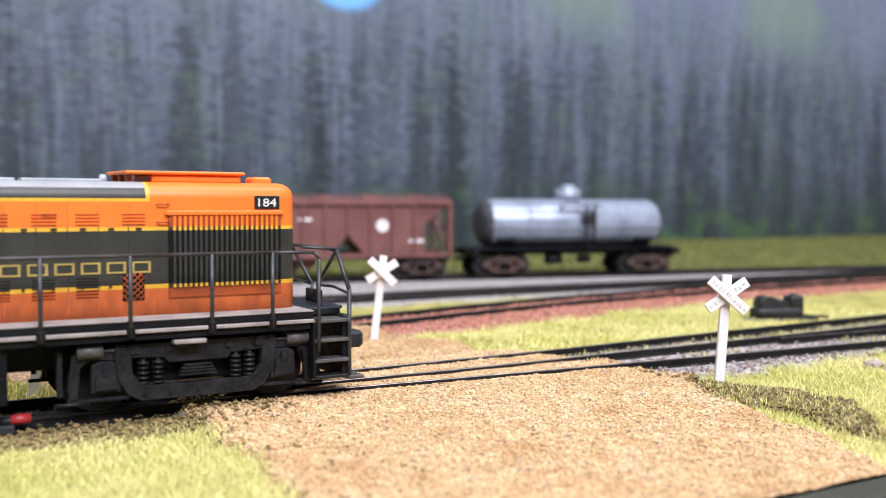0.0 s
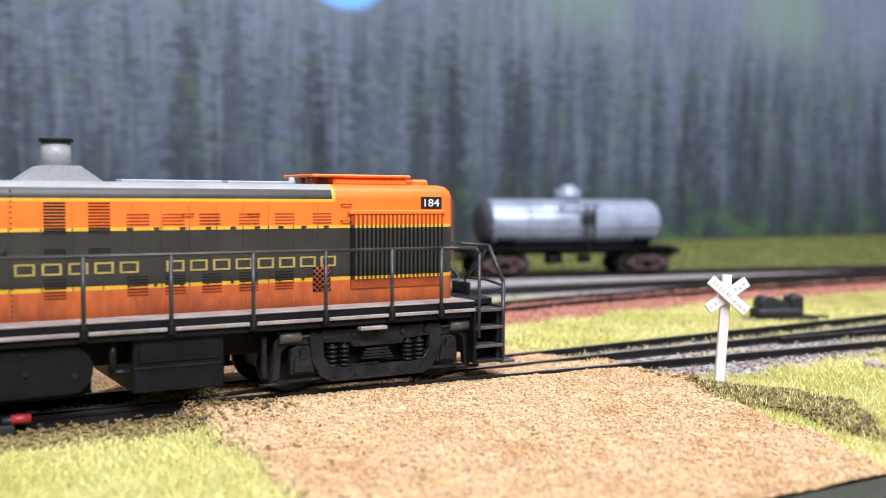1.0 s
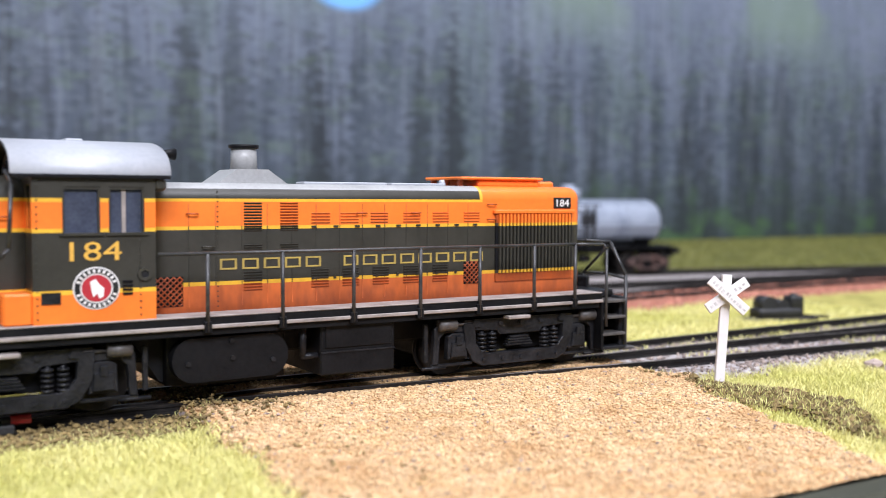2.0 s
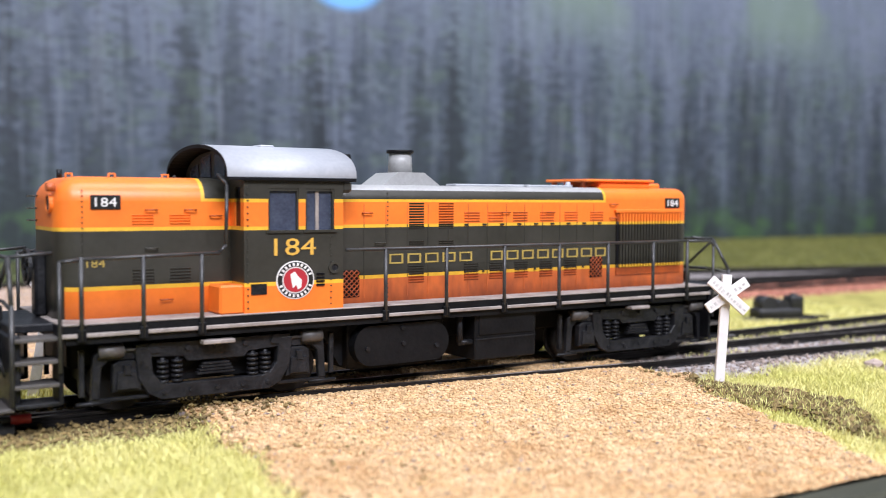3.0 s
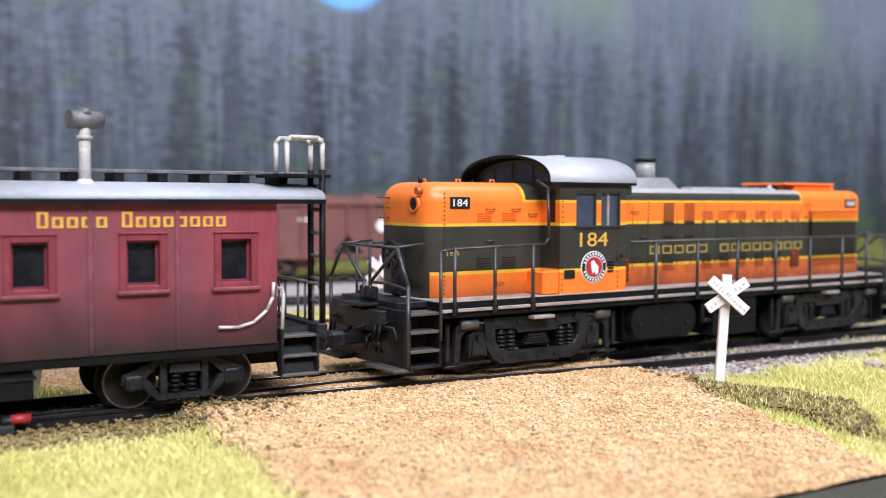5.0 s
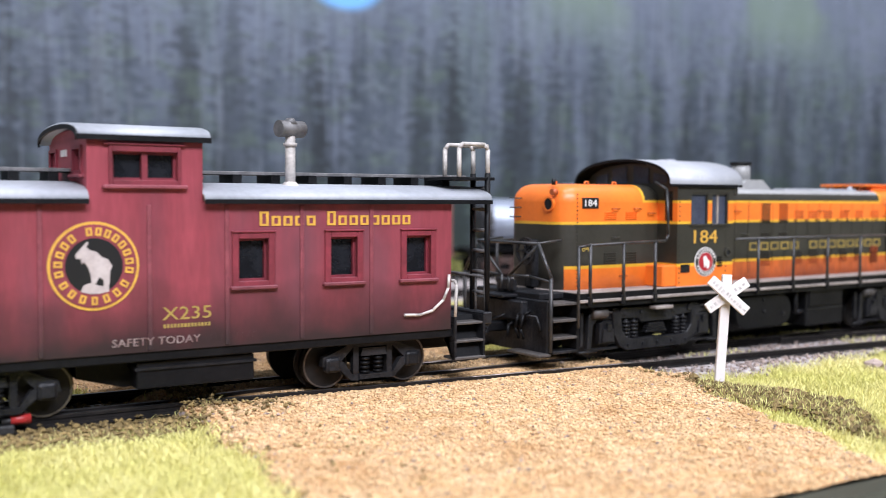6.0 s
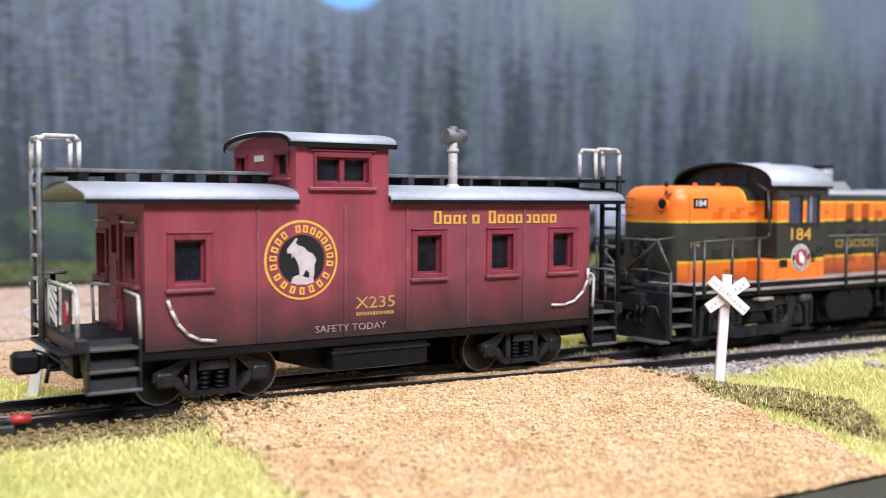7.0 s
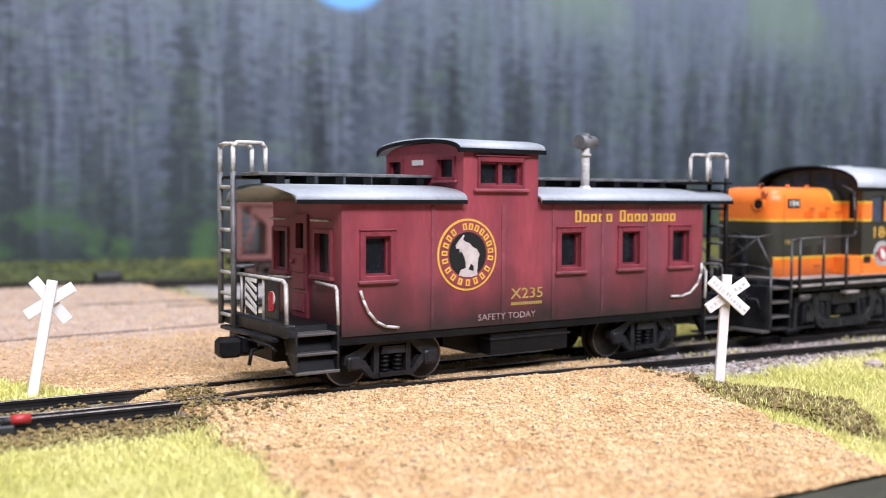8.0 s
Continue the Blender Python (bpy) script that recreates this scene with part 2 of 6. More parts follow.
def name_shapes(x0, x1, counts, z0, z1, y0, y1, stroke, gap=0.9, tall_first=0.0):
    """A plain hollow block for each letter of a painted name, one mesh a block."""
    total = sum(counts) + gap * (len(counts) - 1)
    w, x, out = (x1 - x0) / total, x0, []
    for c in counts:
        for i in range(c):
            top = z1 + (tall_first if i == 0 else 0)
            e, h = x + 0.76 * w, 0.8 * stroke
            bm = box(x, x + stroke, y0, y1, z0, top)
            box(e - stroke, e, y0, y1, z0, top, bm=bm)
            box(x + stroke, e - stroke, y0, y1, top - h, top, bm=bm)
            box(x + stroke, e - stroke, y0, y1, z0, z0 + h, bm=bm)
            out.append(bm)
            x += w
        x += gap * w
    return out


def cut_levels(bm, zs=(), xs=()):
    for z in zs:
        bmesh.ops.bisect_plane(bm, geom=bm.verts[:] + bm.edges[:] + bm.faces[:], plane_co=(0, 0, z), plane_no=(0, 0, 1))
    for x in xs:
        bmesh.ops.bisect_plane(bm, geom=bm.verts[:] + bm.edges[:] + bm.faces[:], plane_co=(x, 0, 0), plane_no=(1, 0, 0))
    return bm


def pierced(u0, u1, z0, z1, holes, d0, d1, axis="y", bm=None):
    """A wall with real openings. axis 'y': u runs along x, and the wall is d0 to d1 thick in y; axis 'x' the other way."""
    bm = bm or bmesh.new()
    us = sorted({u0, u1, *(h[0] for h in holes), *(h[1] for h in holes)})
    zs = sorted({z0, z1, *(h[2] for h in holes), *(h[3] for h in holes)})

    def solid(i, j):
        if not (0 <= i < len(us) - 1 and 0 <= j < len(zs) - 1):
            return False
        u, z = (us[i] + us[i + 1]) / 2, (zs[j] + zs[j + 1]) / 2
        return not any(h[0] < u < h[1] and h[2] < z < h[3] for h in holes)

    def quad(*pts):
        return bm.faces.new([bm.verts.new((u, d, z) if axis == "y" else (d, u, z)) for u, z, d in pts])

    got = []
    for i in range(len(us) - 1):
        for j in range(len(zs) - 1):
            if not solid(i, j):
                continue
            a, b, c, e = us[i], us[i + 1], zs[j], zs[j + 1]
            got += [quad((a, c, d), (b, c, d), (b, e, d), (a, e, d)) for d in (d0, d1)]
            for p, q, (k, m) in (((a, c), (a, e), (i - 1, j)), ((b, c), (b, e), (i + 1, j)), ((a, c), (b, c), (i, j - 1)), ((a, e), (b, e), (i, j + 1))):
                if not solid(k, m):
                    got.append(quad((*p, d0), (*q, d0), (*q, d1), (*p, d1)))
    bmesh.ops.remove_doubles(bm, verts=list({v for f in got for v in f.verts}), dist=1e-5)
    bmesh.ops.recalc_face_normals(bm, faces=bm.faces)
    return bm


def true_round(bm, cx):
    """Narrows a round mark about cx by as much as its height will be trimmed."""
    for v in bm.verts:
        v.co.x = cx + (v.co.x - cx) * TRIM[0]
    return bm


def arch(half, z_eave, rise, thick, n=14):
    """The outline of a bowed roof, in y and z."""
    top = [(half * math.cos(math.pi * i / n), z_eave + rise * math.sin(math.pi * i / n) ** 0.8) for i in range(n + 1)]
    low = [((half - thick * 0.4) * math.cos(math.pi * i / n), z_eave - thick + rise * math.sin(math.pi * i / n) ** 0.8) for i in range(n + 1)]
    return top + low[::-1]


# ---- the room that closes the place ----
def room():
    for name, b in (("floor", box(-1800, 2300, -2600, 700, -1150, -1100)), ("wall_south", box(-1800, 2300, -2660, -2600, -1100, 1300)),
                    ("wall_north", box(-1800, 2300, 700, 760, -1100, 1300)), ("wall_west", box(-1860, -1800, -2660, 760, -1100, 1300)),
                    ("wall_east", box(2300, 2360, -2660, 760, -1100, 1300)), ("ceiling", box(-1860, 2360, -2660, 760, 1300, 1360))):
        part(name, b, FLOOR if name == "floor" else WALL, label="plain painted room surface around the layout", kind="structure")


room()

# ---- the layout's ground ----
NOISE = np.random.RandomState(5)


def wobble(x, y, s, seed=0.0):
    """Smooth noise of about -1 to 1, s millimetres from bump to bump."""
    return (np.sin(x / s * 2.1 + seed + 1.3 * np.sin(y / s * 1.7 + seed)) + np.sin(y / s * 2.6 - seed * 2 + 1.1 * np.sin(x / s * 1.9 + 2 * seed))
            + 0.6 * np.sin((x + y) / s * 4.3 + seed) * np.sin((x - y) / s * 3.7)) / 2.2


def track_far(x):
    """The middle of the way that the train takes: straight, then bending away through the turnout."""
    u, v = np.clip(np.asarray(x, float) - 11.4, 0, 130), np.maximum(0, np.asarray(x, float) - 141.4)
    return 4.806e-4 * u * u / 2 + 4.806e-4 * 130 * v


def near_rail(x):
    return np.interp(x, [-900, 60, 97, 154, 187, 227, 330, 900], [-8.25, -8.6, -10.6, -14.0, -16.2, -18.4, -24.6, -60.0])


def mid_rail(x):
    return np.interp(x, [50, 66, 88, 115, 147, 167, 184, 246, 330, 900], [-5.4, -3.0, -1.6, -2.2, -1.5, -0.2, 0.0, 2.4, 7.6, 43.0])


def far_rail(x):
    return np.interp(x, [-900, 60, 100, 147, 177, 221, 273, 330, 900], [8.25, 8.5, 9.0, 10.6, 12.8, 16.2, 19.6, 23.4, 60.0])


def back_track(x):
    """The siding with the standing cars."""
    return 250.0 - 0.215 * (np.asarray(x, float) - 200.0)


def second_track(x):
    return np.interp(x, [-900, 60, 138, 178, 237, 321, 417, 1500], [40, 72, 92, 102, 115, 124, 127, 122])


def third_track(x):
    return np.interp(x, [-900, 80, 172, 216, 273, 353, 1500], [190, 170, 162, 163, 161, 156, 110])


def lift(y):
    return np.interp(y, [-110, -20, 250, 300, 470], [-3.6, -3.2, -3.0, -2.6, -1.6])


def road_share(x, y):
    """How much of the ground is tan road stone: 1 on the crossing, 0 beside it."""
    e = 2.2 * wobble(x, y, 9.0, 1.0) + 1.2 * wobble(x, y, 3.1, 4.0)
    left = np.interp(y, [-110, -66, -38, -15, 5, 20, 29, 58, 72, 300], [50, 52, 54.5, 54, 46, 42, 41, 26, -400, -400])
    right = np.interp(y, [-110, -96, -69, -52, -28, -7, 10, 33, 46, 58, 66, 82, 100, 300], [132, 136, 147, 151, 159, 158, 150, 147, 151, 149, 138, 133, 122, 110])
    inside = np.minimum(x - left, right - x) + e
    share = np.clip(inside / 3.0 + 0.5, 0, 1)
    return np.where(y > 262 + 4 * wobble(x, y, 20.0), 0, share)


def dust_share(x, y):
    """Pale trodden grit of the yard behind its sunken rail."""
    d = y - (84 + 0.13 * (x - 35)) + 6 * wobble(x, y, 14.0, 5.0)
    return np.clip(d / 70 + 0.75, 0, 0.92) * np.clip((128 - x) / 20, 0, 1) * road_share(x, y)


def red_share(x, y):
    mid = second_track(x) - 9
    return np.where(x > 90, np.clip((20 - np.abs(y - mid) + 3 * wobble(x, y, 11.0, 2.0)) / 5 + 0.5, 0, 1), 0) * (1 - road_share(x, y))


def cinder_share(x, y):
    """Grey ballast along the near track."""
    mid = np.where(x > 120, (near_rail(x) + far_rail(x)) / 2 - 4, 0)
    half = np.where(x > 120, np.interp(x, [120, 185, 230, 330], [22, 22.5, 19, 26]), 14.5)
    return np.clip((half - np.abs(y - mid) + 2.0 * wobble(x, y, 7.0, 3.0)) / 4 + 0.5, 0, 1) * (1 - road_share(x, y))


def grey_share(x, y):
    """Pale grey ballast of the rear sidings."""
    lo, hi = np.minimum(third_track(x), back_track(x)), np.maximum(third_track(x), back_track(x))
    d = np.maximum(np.maximum(lo - y, y - hi), 0.0)
    return np.clip((17 - d + 3 * wobble(x, y, 12.0, 6.0)) / 5 + 0.5, 0, 1) * np.clip((x - 110) / 25, 0, 1)


def ground_z(x, y):
    x, y = np.asarray(x, float), np.asarray(y, float)
    z = lift(y) + 0.35 * wobble(x, y, 16.0, 0.5) + np.clip((x - 330) / 200, 0, 1) * np.clip((y - 270) / 120, 0, 1) * 5.0
    road = road_share(x, y) * np.clip((x - 42) / 10, 0, 1) * np.clip((30 - y) / 10, 0, 1)
    top = np.interp(y, [-110, -60, -12, 30], [-3.0, -2.0, -0.75, -0.75]) + 0.18 * wobble(x, y, 6.0, 8.0)
    z = z * (1 - road) + top * road
    yard = road_share(x, y) * np.clip((y - 58) / 14, 0, 1) * (x < 135)
    z = z * (1 - yard) + (-0.35 + 0.15 * wobble(x, y, 7.0, 9.0)) * yard
    z = z + 1.3 * scrub_share(x, y)
    bed = np.maximum(cinder_share(x, y), np.maximum(red_share(x, y), grey_share(x, y) * (x > 105)))
    level = np.where((x < 120) & (y < 40), -3.0, -1.95)
    return z * (1 - bed) + level * bed


def scrub_share(x, y):
    """A dark mossy bank beside the road."""
    mid = np.interp(y, [-90, -76, -60, -38, -30], [151, 157, 163, 161, 156]) + 2.0 * wobble(x, y, 8.0, 7.0)
    half = np.interp(y, [-88, -76, -56, -40, -30], [0.1, 6.5, 10.5, 8.0, 0.1])
    return np.clip((half - np.abs(x - mid)) / 2.5 + 0.4, 0, 1)


def grid_mesh(name, xs, ys, mat, label):
    gx, gy = np.meshgrid(xs, ys)
    gz = ground_z(gx, gy)
    co = np.stack([gx, gy, gz], -1).reshape(-1, 3) * MM
    w = len(xs)
    i = (np.arange(len(ys) - 1)[:, None] * w + np.arange(w - 1)[None]).reshape(-1)
    faces = np.stack([i, i + 1, i + w + 1, i + w], 1)
    me = bpy.data.meshes.new(name)
    me.from_pydata(co.tolist(), [], faces.tolist())
    me.polygons.foreach_set("use_smooth", np.ones(len(faces), bool))
    zone = me.attributes.new("zone", "FLOAT_COLOR", "POINT")
    fx, fy = gx.reshape(-1), gy.reshape(-1)
    scrub = scrub_share(fx, fy)
    data = np.stack([road_share(fx, fy), np.maximum(cinder_share(fx, fy), grey_share(fx, fy)), red_share(fx, fy), scrub], 1)
    zone.data.foreach_set("color", data.astype(np.float32).reshape(-1))
    dust = me.attributes.new("dust", "FLOAT", "POINT")
    dust.data.foreach_set("value", dust_share(fx, fy).astype(np.float32))
    meadow = me.attributes.new("meadow", "FLOAT", "POINT")
    meadow.data.foreach_set("value", np.clip((fy - np.maximum(back_track(fx), third_track(fx)) - 12 + 5 * wobble(fx, fy, 20.0, 2.5)) / 8, 0, 1).astype(np.float32))
    me.materials.append(mat)
    return tagged(new(name, me), label, "", "", "structure")


def ground_material():
    m = bpy.data.materials.new("scenery_ground")
    m.use_nodes = True
    n, l = m.node_tree.nodes, m.node_tree.links
    b = n["Principled BSDF"]
    b.inputs["Roughness"].default_value = 0.9
    at = n.new("ShaderNodeAttribute")
    at.attribute_name = "zone"
    sep = n.new("ShaderNodeSeparateColor")
    l.new(at.outputs["Color"], sep.inputs[0])
    co = n.new("ShaderNodeTexCoord")

    def tone(a, c, sc, d=5.0):
        t = n.new("ShaderNodeTexNoise")
        t.inputs["Scale"].default_value, t.inputs["Detail"].default_value = sc, d
        l.new(co.outputs["Object"], t.inputs["Vector"])
        r = n.new("ShaderNodeMapRange")
        r.inputs["From Min"].default_value, r.inputs["From Max"].default_value = 0.35, 0.65
        l.new(t.outputs["Fac"], r.inputs[0])
        x = n.new("ShaderNodeMix")
        x.data_type = "RGBA"
        x.inputs[6].default_value, x.inputs[7].default_value = (*a, 1), (*c, 1)
        l.new(r.outputs[0], x.inputs[0])
        return x.outputs[2], t

    def over(fac, under, upper):
        x = n.new("ShaderNodeMix")
        x.data_type = "RGBA"
        l.new(fac, x.inputs[0])
        l.new(under, x.inputs[6])
        l.new(upper, x.inputs[7])
        return x.outputs[2]

    grass, _ = tone((0.25, 0.23, 0.05), (0.46, 0.40, 0.11), 120)
    road, rt = tone((0.34, 0.185, 0.075), (0.55, 0.34, 0.17), 700)
    grey, _ = tone((0.20, 0.17, 0.16), (0.46, 0.42, 0.41), 400)
    red, _ = tone((0.30, 0.11, 0.075), (0.48, 0.24, 0.17), 400)
    scrub, _ = tone((0.09, 0.075, 0.022), (0.20, 0.16, 0.05), 500)
    field = n.new("ShaderNodeAttribute")
    field.attribute_name = "meadow"
    olive, _ = tone((0.09, 0.095, 0.022), (0.19, 0.185, 0.05), 60)
    grass = over(field.outputs["Fac"], grass, olive)
    c = over(at.outputs["Alpha"], grass, scrub)
    c = over(sep.outputs[1], c, grey)
    c = over(sep.outputs[2], c, red)
    c = over(sep.outputs[0], c, road)
    dusty = n.new("ShaderNodeAttribute")
    dusty.attribute_name = "dust"
    pale, _ = tone((0.38, 0.265, 0.195), (0.52, 0.40, 0.32), 160)
    c = over(dusty.outputs["Fac"], c, pale)
    l.new(c, b.inputs["Base Color"])
    bp = n.new("ShaderNodeBump")
    bp.inputs["Strength"].default_value, bp.inputs["Distance"].default_value = 0.6, 0.0006
    l.new(rt.outputs["Fac"], bp.inputs["Height"])
    l.new(bp.outputs[0], b.inputs["Normal"])
    return m


GROUND = ground_material()
FRONT = -98.5
gx_steps = np.concatenate([np.arange(-700, -20, 20), np.arange(-20, 290, 1.3), np.arange(290, 460, 5), np.arange(460, 1500, 18)])
gy_steps = np.concatenate([np.arange(FRONT, 70, 1.3), np.arange(70, 260, 3), np.arange(260, 476, 7)])
grid_mesh("ground", gx_steps, gy_steps, GROUND, "scenery ground with tan road stone, pale grass and ballast")
part("layout_base", box(-690, 1490, FRONT + 4, 470, -1100, -12), FASCIA, label="plain closed base below the layout", kind="structure")
part("fascia", box(-700, 1500, FRONT - 6, FRONT, -120, -3.0, 0.8), FASCIA, label="dark green painted board along the layout edge", kind="structure")


# ---- backdrop: a painted conifer hillside ----
def backdrop_material():
    m = bpy.data.materials.new("painted_forest")
    m.use_nodes = True
    n, l = m.node_tree.nodes, m.node_tree.links
    b = n["Principled BSDF"]
    b.inputs["Roughness"].default_value = 0.7
    co = n.new("ShaderNodeTexCoord")

    def streaks(sx, sz, scale, detail=4.0, lo=0.35, hi=0.65, shift=0.0, rough=0.6):
        mp = n.new("ShaderNodeMapping")
        mp.inputs["Scale"].default_value = (sx, 1.0, sz)
        mp.inputs["Location"].default_value = (shift, 0, shift)
        l.new(co.outputs["Object"], mp.inputs[0])
        t = n.new("ShaderNodeTexNoise")
        t.inputs["Scale"].default_value, t.inputs["Detail"].default_value = scale, detail
        t.inputs["Roughness"].default_value = rough
        l.new(mp.outputs[0], t.inputs["Vector"])
        r = n.new("ShaderNodeMapRange")
        r.inputs["From Min"].default_value, r.inputs["From Max"].default_value = lo, hi
        l.new(t.outputs["Fac"], r.inputs[0])
        return r.outputs[0]

    def over(fac, under, upper):
        x = n.new("ShaderNodeMix")
        x.data_type = "RGBA"
        l.new(fac, x.inputs[0])
        if isinstance(under, tuple):
            x.inputs[6].default_value = (*under, 1)
        else:
            l.new(under, x.inputs[6])
        if isinstance(upper, tuple):
            x.inputs[7].default_value = (*upper, 1)
        else:
            l.new(upper, x.inputs[7])
        return x.outputs[2]

    def times(a, c):
        x = n.new("ShaderNodeMath")
        x.operation = "MULTIPLY"
        l.new(a, x.inputs[0])
        if isinstance(c, float):
            x.inputs[1].default_value = c
        else:
            l.new(c, x.inputs[1])
        return x.outputs[0]

    def height(z0, z1):
        s = n.new("ShaderNodeSeparateXYZ")
        l.new(co.outputs["Object"], s.inputs[0])
        r = n.new("ShaderNodeMapRange")
        r.inputs["From Min"].default_value, r.inputs["From Max"].default_value = z0, z1
        l.new(s.outputs["Z"], r.inputs[0])
        return r.outputs[0]

    def patch(x, z, r0, r1):
        """1 inside a round spot of the painting, fading to 0."""
        d, r = n.new("ShaderNodeVectorMath"), n.new("ShaderNodeMapRange")
        mp = n.new("ShaderNodeMapping")
        mp.inputs["Scale"].default_value = (1, 0, 1.6)
        l.new(co.outputs["Object"], mp.inputs[0])
        d.operation = "DISTANCE"
        l.new(mp.outputs[0], d.inputs[0])
        d.inputs[1].default_value = (x, 0, z * 1.6)
        r.inputs["From Min"].default_value, r.inputs["From Max"].default_value = r1, r0
        l.new(d.outputs["Value"], r.inputs[0])
        return r.outputs[0]

    def math_node(op, a, c=0.0, d=0.0):
        x = n.new("ShaderNodeMath")
        x.operation = op
        for i, v in enumerate((a, c, d)):
            if isinstance(v, float):
                x.inputs[i].default_value = v
            else:
                l.new(v, x.inputs[i])
        return x.outputs[0]

    sxyz = n.new("ShaderNodeSeparateXYZ")
    l.new(co.outputs["Object"], sxyz.inputs[0])

    def spires(wide, z_top, z_range, slope, shift, jag, soft):
        """A rank of pointed trees, one in each stretch of the wall: 1 on a tree, 0 between them."""
        u = math_node("MULTIPLY_ADD", sxyz.outputs["X"], 1.0 / wide, shift)
        i = math_node("FLOOR", u)
        wn = n.new("ShaderNodeTexWhiteNoise")
        wn.noise_dimensions = "1D"
        l.new(i, wn.inputs["W"])
        sep = n.new("ShaderNodeSeparateColor")
        l.new(wn.outputs["Color"], sep.inputs[0])
        off = math_node("MULTIPLY_ADD", sep.outputs[0], 0.5, 0.25)
        du = math_node("MULTIPLY", math_node("ABSOLUTE", math_node("SUBTRACT", math_node("FRACT", u), off)), wide)
        top = math_node("MULTIPLY_ADD", sep.outputs[1], z_range, z_top)
        width = math_node("MULTIPLY", math_node("SUBTRACT", top, sxyz.outputs["Z"]), slope)
        width = math_node("MINIMUM", width, wide * 0.34)
        t = n.new("ShaderNodeTexNoise")
        mp = n.new("ShaderNodeMapping")
        mp.inputs["Scale"].default_value, mp.inputs["Location"].default_value = (0.5, 1.0, 1.3), (shift, 0, shift)
        l.new(co.outputs["Object"], mp.inputs[0])
        l.new(mp.outputs[0], t.inputs["Vector"])
        t.inputs["Scale"].default_value, t.inputs["Detail"].default_value = 170.0, 4.0
        edge = math_node("ADD", math_node("SUBTRACT", width, du), math_node("MULTIPLY_ADD", t.outputs["Fac"], jag, -0.5 * jag))
        r = n.new("ShaderNodeMapRange")
        r.inputs["From Min"].default_value, r.inputs["From Max"].default_value = -soft, soft
        l.new(edge, r.inputs[0])
        return times(r.outputs[0], math_node("MULTIPLY_ADD", sep.outputs[2], 0.6, 0.4))

    # misty slopes, then ranks of conifers from the far to the near, low scrub, and a gap of sky
    c = over(streaks(1, 0.16, 50, 5.0, 0.36, 0.64), (0.070, 0.088, 0.127), (0.135, 0.158, 0.212))
    c = over(times(streaks(1, 0.45, 22, 3.0, 0.50, 0.64, 3.0), 0.4), c, (0.075, 0.120, 0.085))
    c = over(times(spires(0.023, 0.13, 0.09, 0.16, 0.3, 0.030, 0.003), 0.6), c, (0.050, 0.067, 0.094))
    c = over(times(spires(0.031, 0.11, 0.10, 0.14, 5.7, 0.034, 0.003), 0.75), c, (0.032, 0.045, 0.064))
    c = over(times(streaks(0.45, 1.2, 170, 4.0, 0.52, 0.66, 5.0), 0.5), c, (0.130, 0.158, 0.192))
    c = over(times(spires(0.043, 0.08, 0.13, 0.11, 11.4, 0.036, 0.003), 0.85), c, (0.020, 0.028, 0.036))
    c = over(times(streaks(0.5, 1.0, 110, 3.0, 0.54, 0.64, 6.5), 0.4), c, (0.085, 0.125, 0.085))
    c = over(times(spires(0.061, 0.06, 0.14, 0.08, 21.1, 0.036, 0.003), 0.9), c, (0.014, 0.020, 0.027))
    c = over(times(streaks(0.45, 1.3, 260, 3.0, 0.52, 0.66, 9.0), 0.55), c, (0.014, 0.021, 0.027))
    c = over(times(streaks(1, 0.05, 150, 3.0, 0.53, 0.62, 13.0), 0.42), c, (0.016, 0.022, 0.032))
    c = over(times(streaks(1, 0.07, 190, 3.0, 0.55, 0.66, 17.0), 0.35), c, (0.17, 0.195, 0.24))
    low = n.new("ShaderNodeMath")
    low.operation = "SUBTRACT"
    low.inputs[0].default_value = 1.0
    l.new(height(0.000, 0.065), low.inputs[1])
    c = over(times(low.outputs[0], 0.8), c, (0.014, 0.025, 0.020))
    c = over(times(times(low.outputs[0], streaks(1, 1.2, 40, 4.0, 0.52, 0.64, 2.0)), 0.85), c, (0.055, 0.115, 0.038))
    east = n.new("ShaderNodeMapRange")
    east.inputs["From Min"].default_value, east.inputs["From Max"].default_value, east.inputs["To Min"].default_value = 0.06, 0.26, 0.25
    l.new(sxyz.outputs["X"], east.inputs[0])
    c = over(times(times(height(0.13, 0.215), east.outputs[0]), 0.48), c, (0.19, 0.225, 0.30))
    c = over(times(times(height(0.155, 0.195), streaks(1, 0.7, 8, 3.0, 0.49, 0.58, 4.0)), 0.55), c, (0.175, 0.245, 0.175))
    c = over(patch(0.2965, 0.184, 0.022, 0.031), c, (0.16, 0.42, 0.80))
    l.new(c, b.inputs["Base Color"])
    return m


BACK_Y = 440.0
part("backdrop", box(-900, 1600, BACK_Y, BACK_Y + 8, -40, 620), backdrop_material(), label="painted backdrop of misty blue-green conifer forest", kind="structure")


